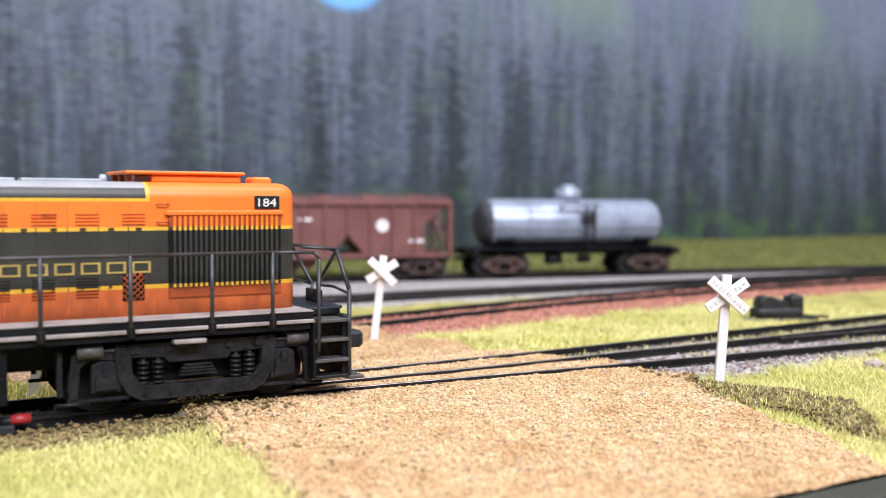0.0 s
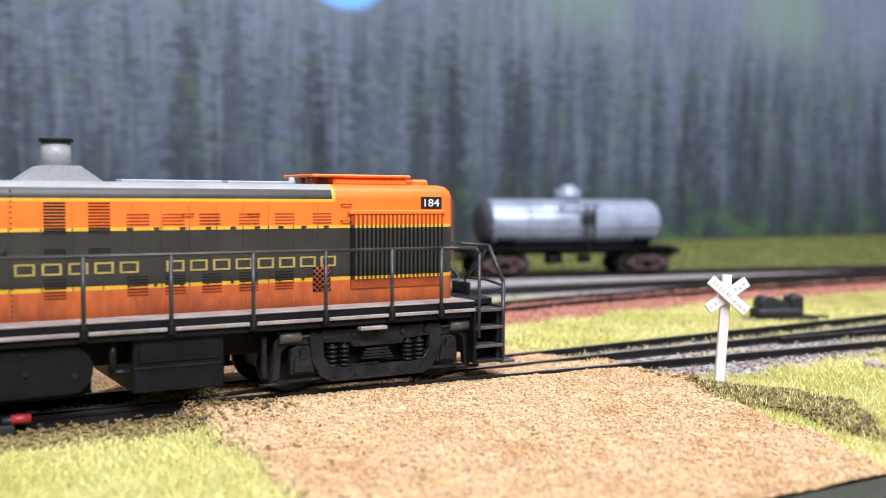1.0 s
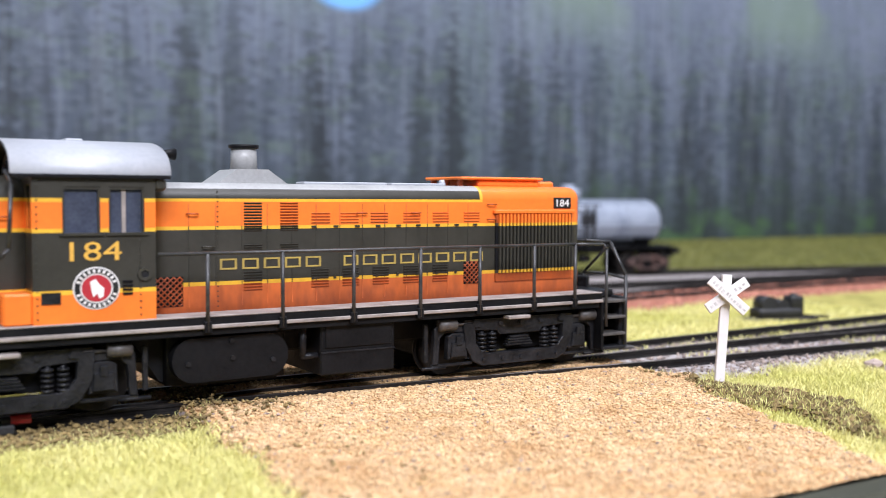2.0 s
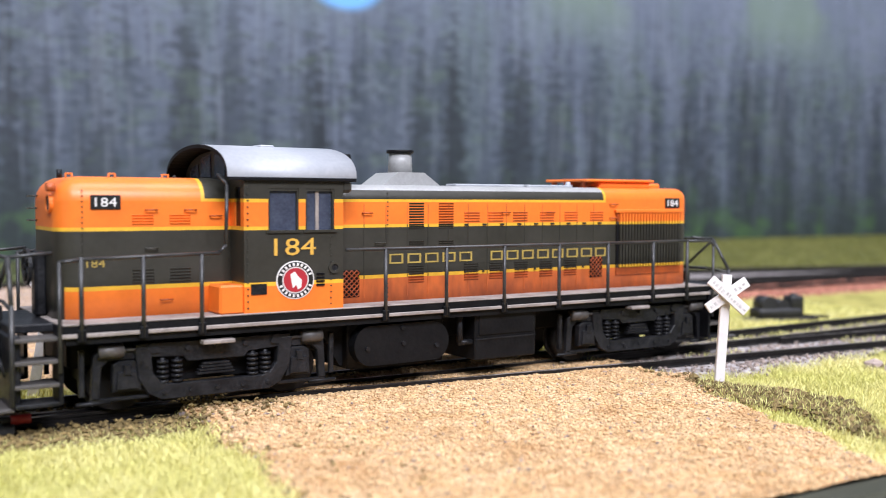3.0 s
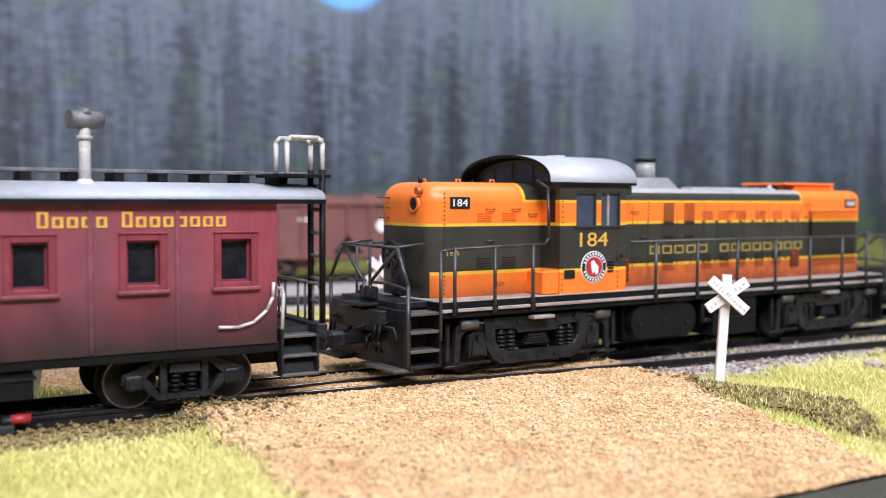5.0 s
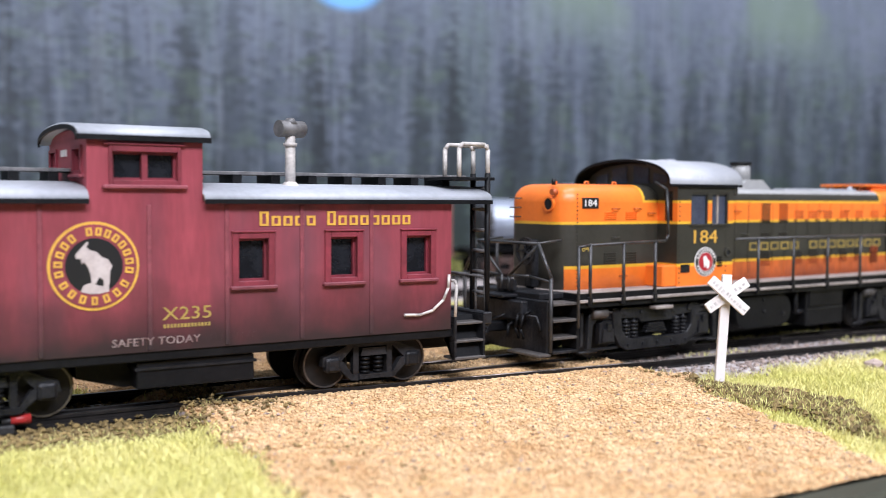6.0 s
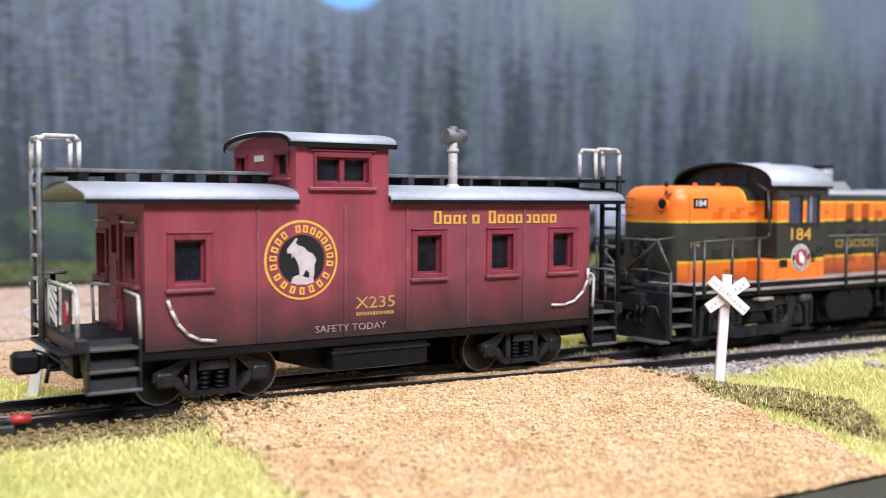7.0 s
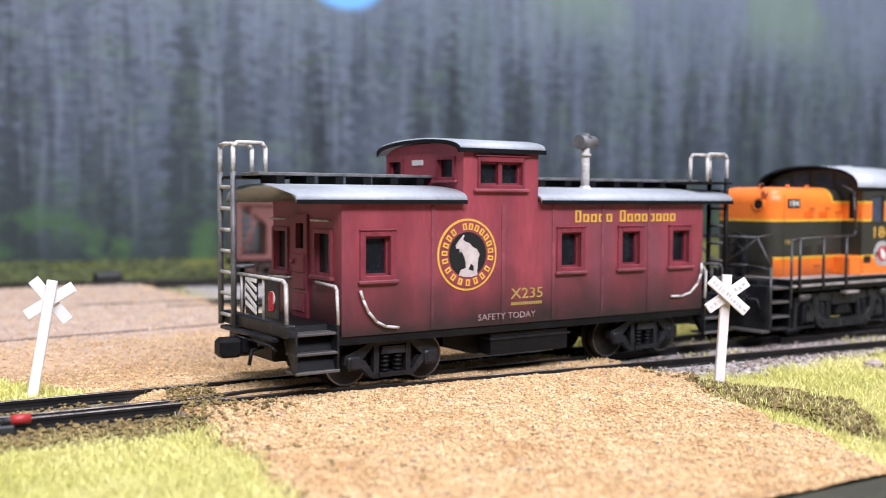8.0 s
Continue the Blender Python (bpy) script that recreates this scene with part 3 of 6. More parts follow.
# ---- tracks ----
def rail_mesh(xs, ys, zs, top_w=0.9, foot_w=1.9, high=2.1):
    """A rail with head, web and foot, swept along a line; the head's top has its own material slot."""
    prof = [(-foot_w / 2, -high), (foot_w / 2, -high), (foot_w / 2, -high + 0.35), (0.2, -high + 0.6), (0.2, -0.75), (top_w / 2, -0.6), (top_w / 2, -0.08),
            (top_w / 2 - 0.1, 0), (-top_w / 2 + 0.1, 0), (-top_w / 2, -0.08), (-top_w / 2, -0.6), (-0.2, -0.75), (-0.2, -high + 0.6), (-foot_w / 2, -high + 0.35)]
    bm = bmesh.new()
    rows = []
    for x, y, z in zip(xs, ys, zs):
        rows.append([bm.verts.new((x, y + u, z + w)) for u, w in prof])
    k = len(prof)
    for a, c in zip(rows, rows[1:]):
        for i in range(k):
            f = bm.faces.new((a[i], c[i], c[(i + 1) % k], a[(i + 1) % k]))
            f.material_index = 1 if i in (6, 7, 8) else 0
    bm.faces.new(rows[0])
    bm.faces.new(rows[-1][::-1])
    bmesh.ops.recalc_face_normals(bm, faces=bm.faces)
    return bm


def track(label, lines, z, tie_line, tie_from, tie_to, pitch_mm, tie_half, tie_skip=lambda x: False):
    """lines: pairs of x steps and a line; sleepers lie under them."""
    t = thing("railway_track", label, "track", kind="structure")
    for xs, line in lines:
        xs = np.asarray(xs, float)
        part("rail", rail_mesh(xs, line(xs), z(xs)), [RAIL_SIDE, RAIL_TOP], t)
    x, shared = tie_from, None
    rnd = random.Random(3)
    while x < tie_to:
        if not tie_skip(x):
            half = tie_half(x)
            if shared is None:
                shared = part("sleeper", box(-1.25, 1.25, -16, 16, -1.7, 0, 0.12), TIE, t)
                ob = shared
            else:
                ob = new("sleeper", shared.data)
                ob.parent = t
            ob.matrix_basis = Matrix.LocRotScale(Vector((x, float(tie_line(x)), float(z(np.array([x]))[0]) - 2.12)) * MM, Euler((0, 0, radians(rnd.uniform(-2, 2)))), Vector((1, half / 16, 1)))
        x += pitch_mm * rnd.uniform(0.93, 1.07)
    return t


flat0 = lambda x: np.zeros_like(np.asarray(x, float))
long_xs = np.concatenate([np.arange(-600, -60, 60), np.arange(-60, 340, 6), np.arange(340, 1000, 60)])
track("near main track with a turnout, worn dark rails set in the road", [
    (long_xs, near_rail), (np.concatenate([np.arange(50, 340, 6), np.arange(340, 1000, 60)]), mid_rail), (long_xs, far_rail),
    (np.concatenate([np.arange(222, 340, 6), np.arange(340, 1000, 60)]), lambda x: near_rail(x) + 16.5),
    (np.arange(-30, 62, 6.0), lambda x: np.interp(x, [-30, 62], [-5.6, -5.2])),
], flat0, lambda x: (near_rail(x) + far_rail(x)) / 2, -120, 420, 6.6,
    lambda x: 15.0 if x < 120 else (far_rail(x) - near_rail(x)) / 2 + 6.0, lambda x: 50 < x < 150)
track("second track on red ballast with dark rails", [(np.concatenate([np.arange(122, 340, 6), np.arange(340, 1000, 60)]), lambda x: second_track(x) - 8.25), (np.concatenate([np.arange(116, 340, 6), np.arange(340, 1000, 60)]), lambda x: second_track(x) + 8.25)],
      flat0, second_track, -120, 600, 6.8, lambda x: 15.0, lambda x: x < 132)
track("third track in pale grey ballast", [(np.concatenate([np.arange(96, 340, 6), np.arange(340, 1000, 60)]), lambda x: third_track(x) - 8.25), (np.concatenate([np.arange(70, 340, 6), np.arange(340, 1000, 60)]), lambda x: third_track(x) + 8.25)],
      flat0, third_track, -120, 600, 6.8, lambda x: 15.0, lambda x: x < 112)
track("rear siding under the standing freight cars", [(long_xs, lambda x: back_track(x) - 8.25), (long_xs, lambda x: back_track(x) + 8.25)],
      flat0, back_track, -60, 480, 6.8, lambda x: 15.0)


# ---- crossbuck signs ----
def crossbuck(x, y, tall, lean, turn, label, lettered, blade=13.0, side=-1, spread=38):
    t = thing("crossbuck_sign", label, "road sign", "crossbuck signs at the level crossing")
    part("post", box(-1.05, 1.05, -0.5, 0.5, -4, tall, 0.12), SIGN_WHITE, t)
    for k, a in enumerate((-spread, spread)):
        b = box(-blade / 2, blade / 2, -0.45, 0.45, -1.15, 1.15, 0.1)
        bmesh.ops.rotate(b, verts=b.verts, cent=(0, 0, 0), matrix=Matrix.Rotation(radians(a), 3, "Y"))
        bmesh.ops.translate(b, verts=b.verts, vec=(0, side * (1.0 + 0.92 * k), tall - 4.4))
        board = part("blade", b, SIGN_WHITE, t)
        if lettered:
            ink = bmesh.new()
            rnd = random.Random(k)
            s = -blade / 2 + 0.7
            while s < blade / 2 - 1.0:
                w = rnd.uniform(0.35, 0.8)
                if k == 1 or abs(s) > 1.6:
                    box(s, s + w, -0.50, -0.44, -0.42 + rnd.uniform(-0.15, 0.15), 0.32 + rnd.uniform(-0.3, 0.15), bm=ink)
                s += w + rnd.uniform(0.25, 0.6)
            bmesh.ops.rotate(ink, verts=ink.verts, cent=(0, 0, 0), matrix=Matrix.Rotation(radians(a), 3, "Y"))
            bmesh.ops.translate(ink, verts=ink.verts, vec=(0, side * (1.0 + 0.92 * k), tall - 4.4))
            part("lettering", ink, FADED_INK, board)
    t.matrix_basis = Matrix.Translation(Vector((x, y, float(ground_z(x, y)))) * MM) @ pose(0, 0, 0, 0, lean, turn)
    return t


crossbuck(163.6, -35.5, 24.8, 3.2, -27, "white wooden crossbuck sign with faded lettering, leaning slightly", True, 10.6)
crossbuck(32.4, 29.0, 24.4, 10.0, -20, "plain white crossbuck sign with its boards on the far side, leaning", False, 11.2, 1, 42)
crossbuck(128.7, 62.9, 24.0, 6.5, -24, "plain white crossbuck sign beside the far road edge", False, 10.0)


# ---- the diesel locomotive; x runs along it, its middle lies between the trucks ----
def hood_block(x0, x1, half, z0, z1, r):
    bm = bmesh.new()
    box(x0, x1, -half, half, z0, z1, bm=bm)
    sel = [e for e in bm.edges if max(e.verts[0].co.z, e.verts[1].co.z) > z1 - 1e-4 or abs(e.verts[0].co.z - e.verts[1].co.z) > 1]
    bmesh.ops.bevel(bm, geom=sel, offset=r, segments=5, affect="EDGES", profile=0.5)
    return smooth(bm)


def diesel_locomotive():
    t = thing("diesel_locomotive", "orange and dark olive diesel locomotive, weathered, on the near track", "locomotive")
    bands = [18.0, 23.2, 24.0, 34.4, 35.1, 40.0, 40.6]
    slots = [GREEN, YELLOW, ORANGE, ORANGE_DIRTY, HOOD_TOP]
    # long hood
    bm = hood_block(-27, 74.0, 10.8, 17.4, 43.8, 3.0)
    cut_levels(bm, bands[1:] + [42.6], [44.8, 45.5])
    for f in bm.faces:
        c = f.calc_center_median()
        k = 3 if c.z < 23.2 else 1 if c.z < 24.0 else 0 if c.z < 34.4 else 1 if c.z < 35.1 else 2 if c.z < 40 else 1 if c.z < 40.6 else 0
        if c.z > 40 and c.x > 45.5:
            k = 2
        elif c.z > 40.6 and c.x > 44.8:
            k = 1
        # olive top faces turn pale here: a painted highlight over dust
        elif c.z > 42.6 and k == 0:
            k = 4
        f.material_index = k
    part("long_hood", bm, slots, t, "orange and olive striped long hood")
    # short hood
    bm = hood_block(-79.8, -46, 10.8, 17.4, 44.7, 4.6)
    cut_levels(bm, bands[1:], [-78.4, -54.3, -53.6])
    for f in bm.faces:
        c = f.calc_center_median()
        k = 2 if c.z < 23.2 else 1 if c.z < 24.0 else 0 if c.z < 34.4 else 1 if c.z < 35.1 else 2 if c.z < 40 else 1 if c.z < 40.6 else 0
        if c.z > 40 and c.x < -54.3:
            k = 2
        elif c.z > 40.6 and c.x < -53.6:
            k = 1
        if c.x < -78.4 and c.z < 24:
            k = 0
        f.material_index = k
    part("short_hood", bm, slots, t, "orange and olive striped short hood")
    # cab
    cab_windows = [(-43.5, -37.3, 34.3, 42.7), (-35.9, -29.8, 34.3, 42.7)]
    bm = pierced(-48.30, -27.90, 17.6, 44.4, cab_windows, -16.6, -15.6)

    def banded(bm):
        cut_levels(bm, [23.2, 24.0, 34.4, 35.1, 39.9, 40.6])
        for f in bm.faces:
            c = f.calc_center_median()
            f.material_index = 2 if c.z < 23.2 else 1 if c.z < 24.0 else 0 if c.z < 34.4 else 1 if c.z < 35.1 else 2 if c.z < 39.9 else 1 if c.z < 40.6 else 0
        return bm
    cab = part("cab", banded(bm), slots, t, "olive cab with an orange window band")
    part("cab_side", banded(pierced(-48.30, -27.90, 17.6, 44.4, cab_windows, 15.6, 16.6)), slots, cab)
    for d0, d1 in ((-48.30, -47.4), (-28.8, -27.90)):
        part("cab_end", banded(pierced(-15.6, 15.6, 17.6, 44.4, [(-15.0, -12.2, 35.2, 43.0), (12.2, 15.0, 35.2, 43.0)], d0, d1, "x")), slots, cab)
    gable = [(16.4 * math.cos(math.pi * i / 14), 44.2 + 6.4 * math.sin(math.pi * i / 14) ** 0.8) for i in range(15)]
    part("cab_gable", prism(gable, "x", -47.90, -28.30), GREEN, cab)
    # solid black box in place of a cab inside that gets no light
    part("cab_dark_core", box(-46.8, -29.4, -13.2, 13.2, 17.8, 44.0), BLACK, cab, "solid black box standing in for the unlit inside")
    bm = prism(arch(17.3, 44.9, 6.9, 0.7, 24), "x", -51.70, -25.30)
    bm.normal_update()
    for f in bm.faces:
        # downward and end faces black: eave shade painted in, hiding orange bounce
        f.material_index = 1 if f.normal.z < -0.05 or abs(f.normal.x) > 0.9 else 0
        f.smooth = f.material_index == 0
    part("cab_roof", bm, [ROOF_GREY, BLACK], cab, "dusty grey bowed roof")
    for q in (-1, 1):
        part("roof_gutter", box(-51.5, -25.4, *sorted((q * 17.0, q * 17.45)), 44.2, 44.9, 0.1), BLACK, cab)
        part("eave_board", box(-28.2, -25.8, *sorted((q * 13.0, q * 16.7)), 41.9, 44.6, 0.6), GREEN, cab)
    for y0, y1, z1 in ((-12.6, -8.2, 47.2), (-6.6, -1.2, 49.2), (1.2, 6.6, 49.2), (8.2, 12.6, 47.2)):
        part("gable_window", prism([(y0, 45.2), (y1, 45.2), (y1, z1 + (0.8 if y1 < 0 else 0)), (y0, z1 + (0 if y1 < 0 else 0.8))], "x", -48.12, -47.85), CAB_GLASS, cab)
    part("roof_hatch", box(-40.60, -37.60, -6, -2, 51.0, 51.9, 0.2), ROOF_GREY, cab)
    for x0, x1, z0, z1 in cab_windows:
        for q in (-1, 1):
            w = part("side_window", box(x0 - 0.3, x1 + 0.3, *sorted((q * 15.9, q * 15.6)), z0 - 0.3, z1 + 0.3), CAB_GLASS, t)
            edge = bmesh.new()
            for a in ((x0, x0 + 0.35, z0, z1), (x1 - 0.35, x1, z0, z1), (x0, x1, z1 - 0.5, z1)):
                box(a[0], a[1], *sorted((q * 16.45, q * 15.8)), a[2], a[3], bm=edge)
            box(x0 - 0.5, x1 + 0.5, *sorted((q * 17.0, q * 16.3)), z0 - 0.5, z0, bm=edge)
            part("window_frame", edge, GREEN, w)
    part("curtain", box(-33.6, -32.9, -16.1, -15.85, 34.3, 42.6), EDGE_GREY, cab)
    for x0, x1 in ((-48.0, -47.6), (-28.6, -28.2)):
        for y0, y1 in ((-15.1, -12.1), (12.1, 15.1)):
            part("end_window", box(x0, x1, y0, y1, 35.1, 43.1), GLASS_DARK, cab)
    part("road_number", words("184", 3.5, 8.6, -42.40, -16.6, 29.2, 0.12), GOLD, cab, "yellow painted numerals")
    em = part("emblem", disc(-38.10, 24.2, 3.9, -16.72, -16.5), WHITE, t, "round white, black and red emblem")
    part("emblem_band", ring(-38.10, 24.2, 2.75, 3.65, -16.85, -16.6), BOARD_BLACK, em)
    part("emblem_disc", disc(-38.10, 24.2, 2.45, -16.86, -16.6), EMBLEM_RED, em)
    part("emblem_figure", prism([(-39.20, 25.4), (-38.30, 25.9), (-37.70, 25.0), (-36.90, 24.2), (-37.00, 22.7), (-37.70, 22.3), (-38.00, 23.3), (-38.70, 22.6), (-39.00, 23.9)], "y", -16.98, -16.8), WHITE, em)
    for i in range(10):
        a = math.pi * (0.12 + 0.76 * i / 9)
        for q in (1, -1):
            bm = box(-0.2, 0.2, -16.95, -16.8, -0.3, 0.3)
            bmesh.ops.rotate(bm, verts=bm.verts, cent=(0, 0, 0), matrix=Matrix.Rotation(q * (math.pi / 2 - a), 3, "Y"))
            bmesh.ops.translate(bm, verts=bm.verts, vec=(-38.1 + 3.2 * math.cos(a), 0, 24.2 + q * 3.2 * math.sin(a)))
            part("painted_mark", bm, WHITE, em)
    part("porthole", ring(-29.90, 26.5, 0.7, 1.25, -17.0, -16.5, 20), GREEN, cab)
    part("porthole_lens", disc(-29.90, 26.5, 0.8, -16.75, -16.5, 16), DUSTY, cab)
    for i in range(4):
        part("vent_slat", box(-33.7, -32.0, -16.85, -16.55, 22.8 + i * 0.75, 23.2 + i * 0.75), BLACK, cab)
    part("builder_plate", box(-47.0, -43.9, -16.8, -16.55, 21.6, 23.7), DUSTY, cab)
    part("battery_box", box(-53.0, -48.25, -16.6, -9, 17.9, 23.7, 0.4), ORANGE, t, "orange battery box below the cab window")
    # name on the long hood, in plain blocks
    nm = part("name_panel", box(-14.6, 46.8, -10.83, -10.7, 25.9, 28.9), GREEN, t)
    for b in name_shapes(-14.2, 46.6, (5, 8), 26.3, 28.5, -10.95, -10.78, 0.42):
        part("painted_shape", b, DULL_GOLD, nm)
    # number boards
    for x0, w in ((-74.2, 5.2), (65.2, 5.0)):
        nb = part("number_board", box(x0, x0 + w, -11.05, -10.6, 38.5, 41.2, 0.08), BOARD_BLACK, t, "small black number board")
        part("number", words("184", 1.7, w * 0.72, x0 + w * 0.14, -11.05, 39.0, 0.1), WHITE, nb)
    # louvres in the hood doors
    def louvre(x0, x1, z0, z1, mat, y=-10.8):
        bm = bmesh.new()
        k = max(3, int((z1 - z0) / 0.55))
        for i in range(k):
            z = z0 + (z1 - z0) * i / k
            prism([(y + 0.02, z + 0.02), (y - 0.26, z + 0.40), (y + 0.02, z + 0.46)], "x", x0, x1, bm)
        part("louvre", bm, mat, t)
    for x0, x1 in ((-9.4, -5.8), (-2.0, 1.7)):
        louvre(x0, x1, 35.2, 40.0, GREEN if x0 < -5 else ORANGE_SOOT_SHADE)
        louvre(x0, x1, 33.8, 35.1, GREEN)
        louvre(x0, x1, 29.9, 31.3, GREEN)
    for i, x in enumerate((-9.5, 4.6, 11.4, 18.3, 25.5, 32.7)):
        louvre(x, x + 3.7, 23.6, 25.9, GREEN)
        louvre(x, x + 3.7, 21.7, 23.5, ORANGE_SOOT_SHADE)
    for x in (4.6, 11.0, 17.8, 25.5, 32.7, 40.6):
        louvre(x, x + 4.0, 35.3, 37.9, ORANGE_DIRTY)
    for x in (-67.0, -60.2):
        louvre(x, x + 3.8, 35.4, 37.6, ORANGE)
        louvre(x, x + 3.8, 24.2, 27.2, GREEN)
    # door seams, latches and rivet rows
    for i in range(13):
        x = -20.2 + i * 5.15
        bm = box(x, x + 0.14, -10.9, -10.7, 19.0, 39.6)
        cut_levels(bm, [23.2, 24.0, 34.4, 35.1])
        for f in bm.faces:
            c = f.calc_center_median()
            f.material_index = 1 if c.z < 23.2 or c.z > 35.1 else 0
        part("door_seam", bm, [GREEN, ORANGE_DIRTY], t)
    bm = bmesh.new()
    for x in (-14.6, -75.6):
        for i in range(24):
            rod((x, -10.7, 19 + i), (x, -10.95, 19 + i), 0.16, bm, 5)
    part("rivet_row", bm, GREEN, t, "", "stuff")
    bm = bmesh.new()
    for i in range(9):
        x = 4.6 + i * 4.8
        box(x, x + 1.0, -11.05, -10.7, 34.55, 35.0, bm=bm)
        box(x, x + 0.5, -11.05, -10.7, 23.6, 24.3, bm=bm)
    part("door_latches", bm, GREEN, t)
    # radiator shutters on the end of the long hood
    # backing in darker tones of each band: shade between the slats is painted
    bm = box(48.8, 70.4, -11.25, -10.7, 21.2, 38.0, 0.1)
    cut_levels(bm, [23.2, 24.0, 34.4, 35.1])
    for f in bm.faces:
        c = f.calc_center_median()
        f.material_index = 3 if c.z < 23.2 else 1 if c.z < 24 else 0 if c.z < 34.4 else 1 if c.z < 35.1 else 2
    shut = part("radiator_shutter", bm, [BLACK, GREEN, ORANGE_SOOT_SHADE, ORANGE_SOOT_SHADE], t, "ribbed radiator shutter")
    for i in range(21):
        x = 49.5 + i * 0.98
        b = box(x, x + 0.46, -11.75, -11.2, 23.3, 37.2)
        cut_levels(b, [24.0, 34.4, 35.1])
        for f in b.faces:
            c = f.calc_center_median()
            f.material_index = 1 if c.z < 24 else 0 if c.z < 34.4 else 1 if c.z < 35.1 else 2
        part("slat", b, slots, shut)
    part("shutter_rim", box(48.2, 70.8, -11.7, -10.7, 37.3, 38.2, 0.15), ORANGE, shut)
    for x0, x1, z0, z1 in ((40.6, 44.4, 21.0, 26.2), (-27.6, -21.3, 19.3, 25.2)):
        g = part("mesh_grille", box(x0, x1, -10.95, -10.7, z0, z1), BLACK, t, "perforated grille")
        e = bmesh.new()
        wide, tall = x1 - x0, z1 - z0
        for q in (1, -1):
            k = -tall
            while k < wide:
                a, b = max(k, 0.0), min(k + tall, wide)
                za, zb = a - k, b - k
                if b - a > 0.4:
                    rod((x0 + a, -11.0, z0 + (za if q > 0 else tall - za)), (x0 + b, -11.0, z0 + (zb if q > 0 else tall - zb)), 0.13, e, 4)
                k += 1.15
        part("grille_wire", e, ORANGE_SOOT_SHADE, g)
    # roof details
    fan = part("radiator_hatch", box(47.0, 64.0, -7.0, 7.0, 43.6, 45.4, 0.4), ORANGE, t, "orange raised radiator hatch")
    part("hatch_rim", box(42.0, 64.6, -7.8, 7.8, 45.3, 46.0, 0.25), ORANGE, fan)
    for y in (-5.5, 0.0, 5.5):
        part("hatch_post", box(42.6, 43.6, y - 0.5, y + 0.5, 43.6, 45.4), ORANGE_SOOT_SHADE, fan)
    part("headlight", box(68.0, 72.0, -2.5, 2.5, 43.4, 45.2, 0.5), ORANGE, t)
    for x0, x1 in ((4.5, 23.5), (24.5, 38.0)):
        part("roof_walk", box(x0, x1, -7.5, -3.5, 43.7, 44.3, 0.15), ROOF_GREY, t)
    st = part("exhaust_base", prism([(-12.6, 43.7), (2.2, 43.7), (-2.0, 46.8), (-8.4, 46.8)], "y", -5.0, 5.0), HOOD_TOP, t)
    part("exhaust_pipe", rod((-5.2, 0, 46.6), (-5.2, 0, 51.6), 2.7, None, 20, 2.5), HOOD_TOP, st, "sooty round stack")
    part("stack_lip", rod((-5.2, 0, 51.4), (-5.2, 0, 52.1), 3.0, None, 20), BLACK, st)
    part("horn", rod((-23.8, -5.5, 49.6), (-20.9, -5.5, 49.4), 0.55, None, 12, 1.25), BLACK, t)
    for x, y in ((-76.5, -3.0), (-60.0, -6.0), (-70.0, -7.0)):
        part("lifting_eye", pipe([(x, y, 44.2), (x, y, 45.3), (x + 1.1, y, 45.3), (x + 1.1, y, 44.2)], 0.16), ORANGE, t)
    # nose fittings
    part("nose_porthole", rod((-80.1, -5.6, 39.6), (-79.5, -5.6, 39.6), 1.5, None, 20), GLASS_DARK, t)
    part("porthole_rim", ring(0, 0, 1.45, 1.9, -0.35, 0.35, 20), ORANGE, t).matrix_basis = pose(-0.0799, -0.0056, 0.0369, 0, 0, 90)
    bm = bmesh.new()
    for z in (36.2, 38.6, 41.0):
        pipe([(-79.6, 8.0, z), (-80.9, 8.0, z), (-80.9, 5.0, z), (-79.6, 5.0, z)], 0.16, bm)
    part("nose_grabs", bm, GREEN, t)
    bw = part("brake_wheel", ring(0, 0, 2.9, 3.5, -0.3, 0.3, 24), DUSTY, t, "round spoked handbrake wheel")
    bw.matrix_basis = pose(-0.0828, -0.0006, 0.0257, 0, 0, 90)
    for i in range(5):
        a = 2 * math.pi * i / 5
        part("spoke", rod((0, 0, 0), (3.0 * math.cos(a), 0, 3.0 * math.sin(a)), 0.3), DUSTY, bw)
    part("brake_chain_case", box(-81.8, -79.6, -2.2, 1.2, 18.0, 30.4, 0.5), DUSTY, t)
    part("brake_hub", rod((-83.4, -0.6, 27.5), (-79.6, -0.6, 27.5), 0.6), BLACK, t)
    part("small_number", words("184", 1.5, 3.2, -75.0, -10.82, 27.6, 0.1), DULL_GOLD, t)
    for x, z in ((-64.6, 38.4), (-57.4, 38.4), (-64.6, 31.0), (-62.0, 21.0), (-52.6, 37.2), (-20.5, 37.6), (-17.5, 31.0), (14.6, 37.6), (27.4, 37.6), (46.8, 36.0), (46.8, 39.5)):
        part("grab_iron", pipe([(x, -10.8, z), (x, -11.5, z), (x + 2.0, -11.5, z), (x + 2.0, -10.8, z)], 0.15), GREEN if 24 < z < 34.4 else ORANGE_SOOT_SHADE, t)
    for x in (-47.6, -30.6):
        bm = bmesh.new()
        for i in range(20):
            rod((x, -16.55, 19.0 + i * 1.25), (x, -16.82, 19.0 + i * 1.25), 0.17, bm, 5)
        part("rivet_row", bm, GREEN, cab, "", "stuff")
    bm = bmesh.new()
    for i in range(15):
        rod((-47.4 + i * 1.35, -16.55, 43.9), (-47.4 + i * 1.35, -16.82, 43.9), 0.17, bm, 5)
    part("rivet_row", bm, GREEN, cab, "", "stuff")
    part("antenna", rod((-78.0, -5.0, 44.4), (-78.0, -5.0, 46.0), 0.5), DUSTY, t)
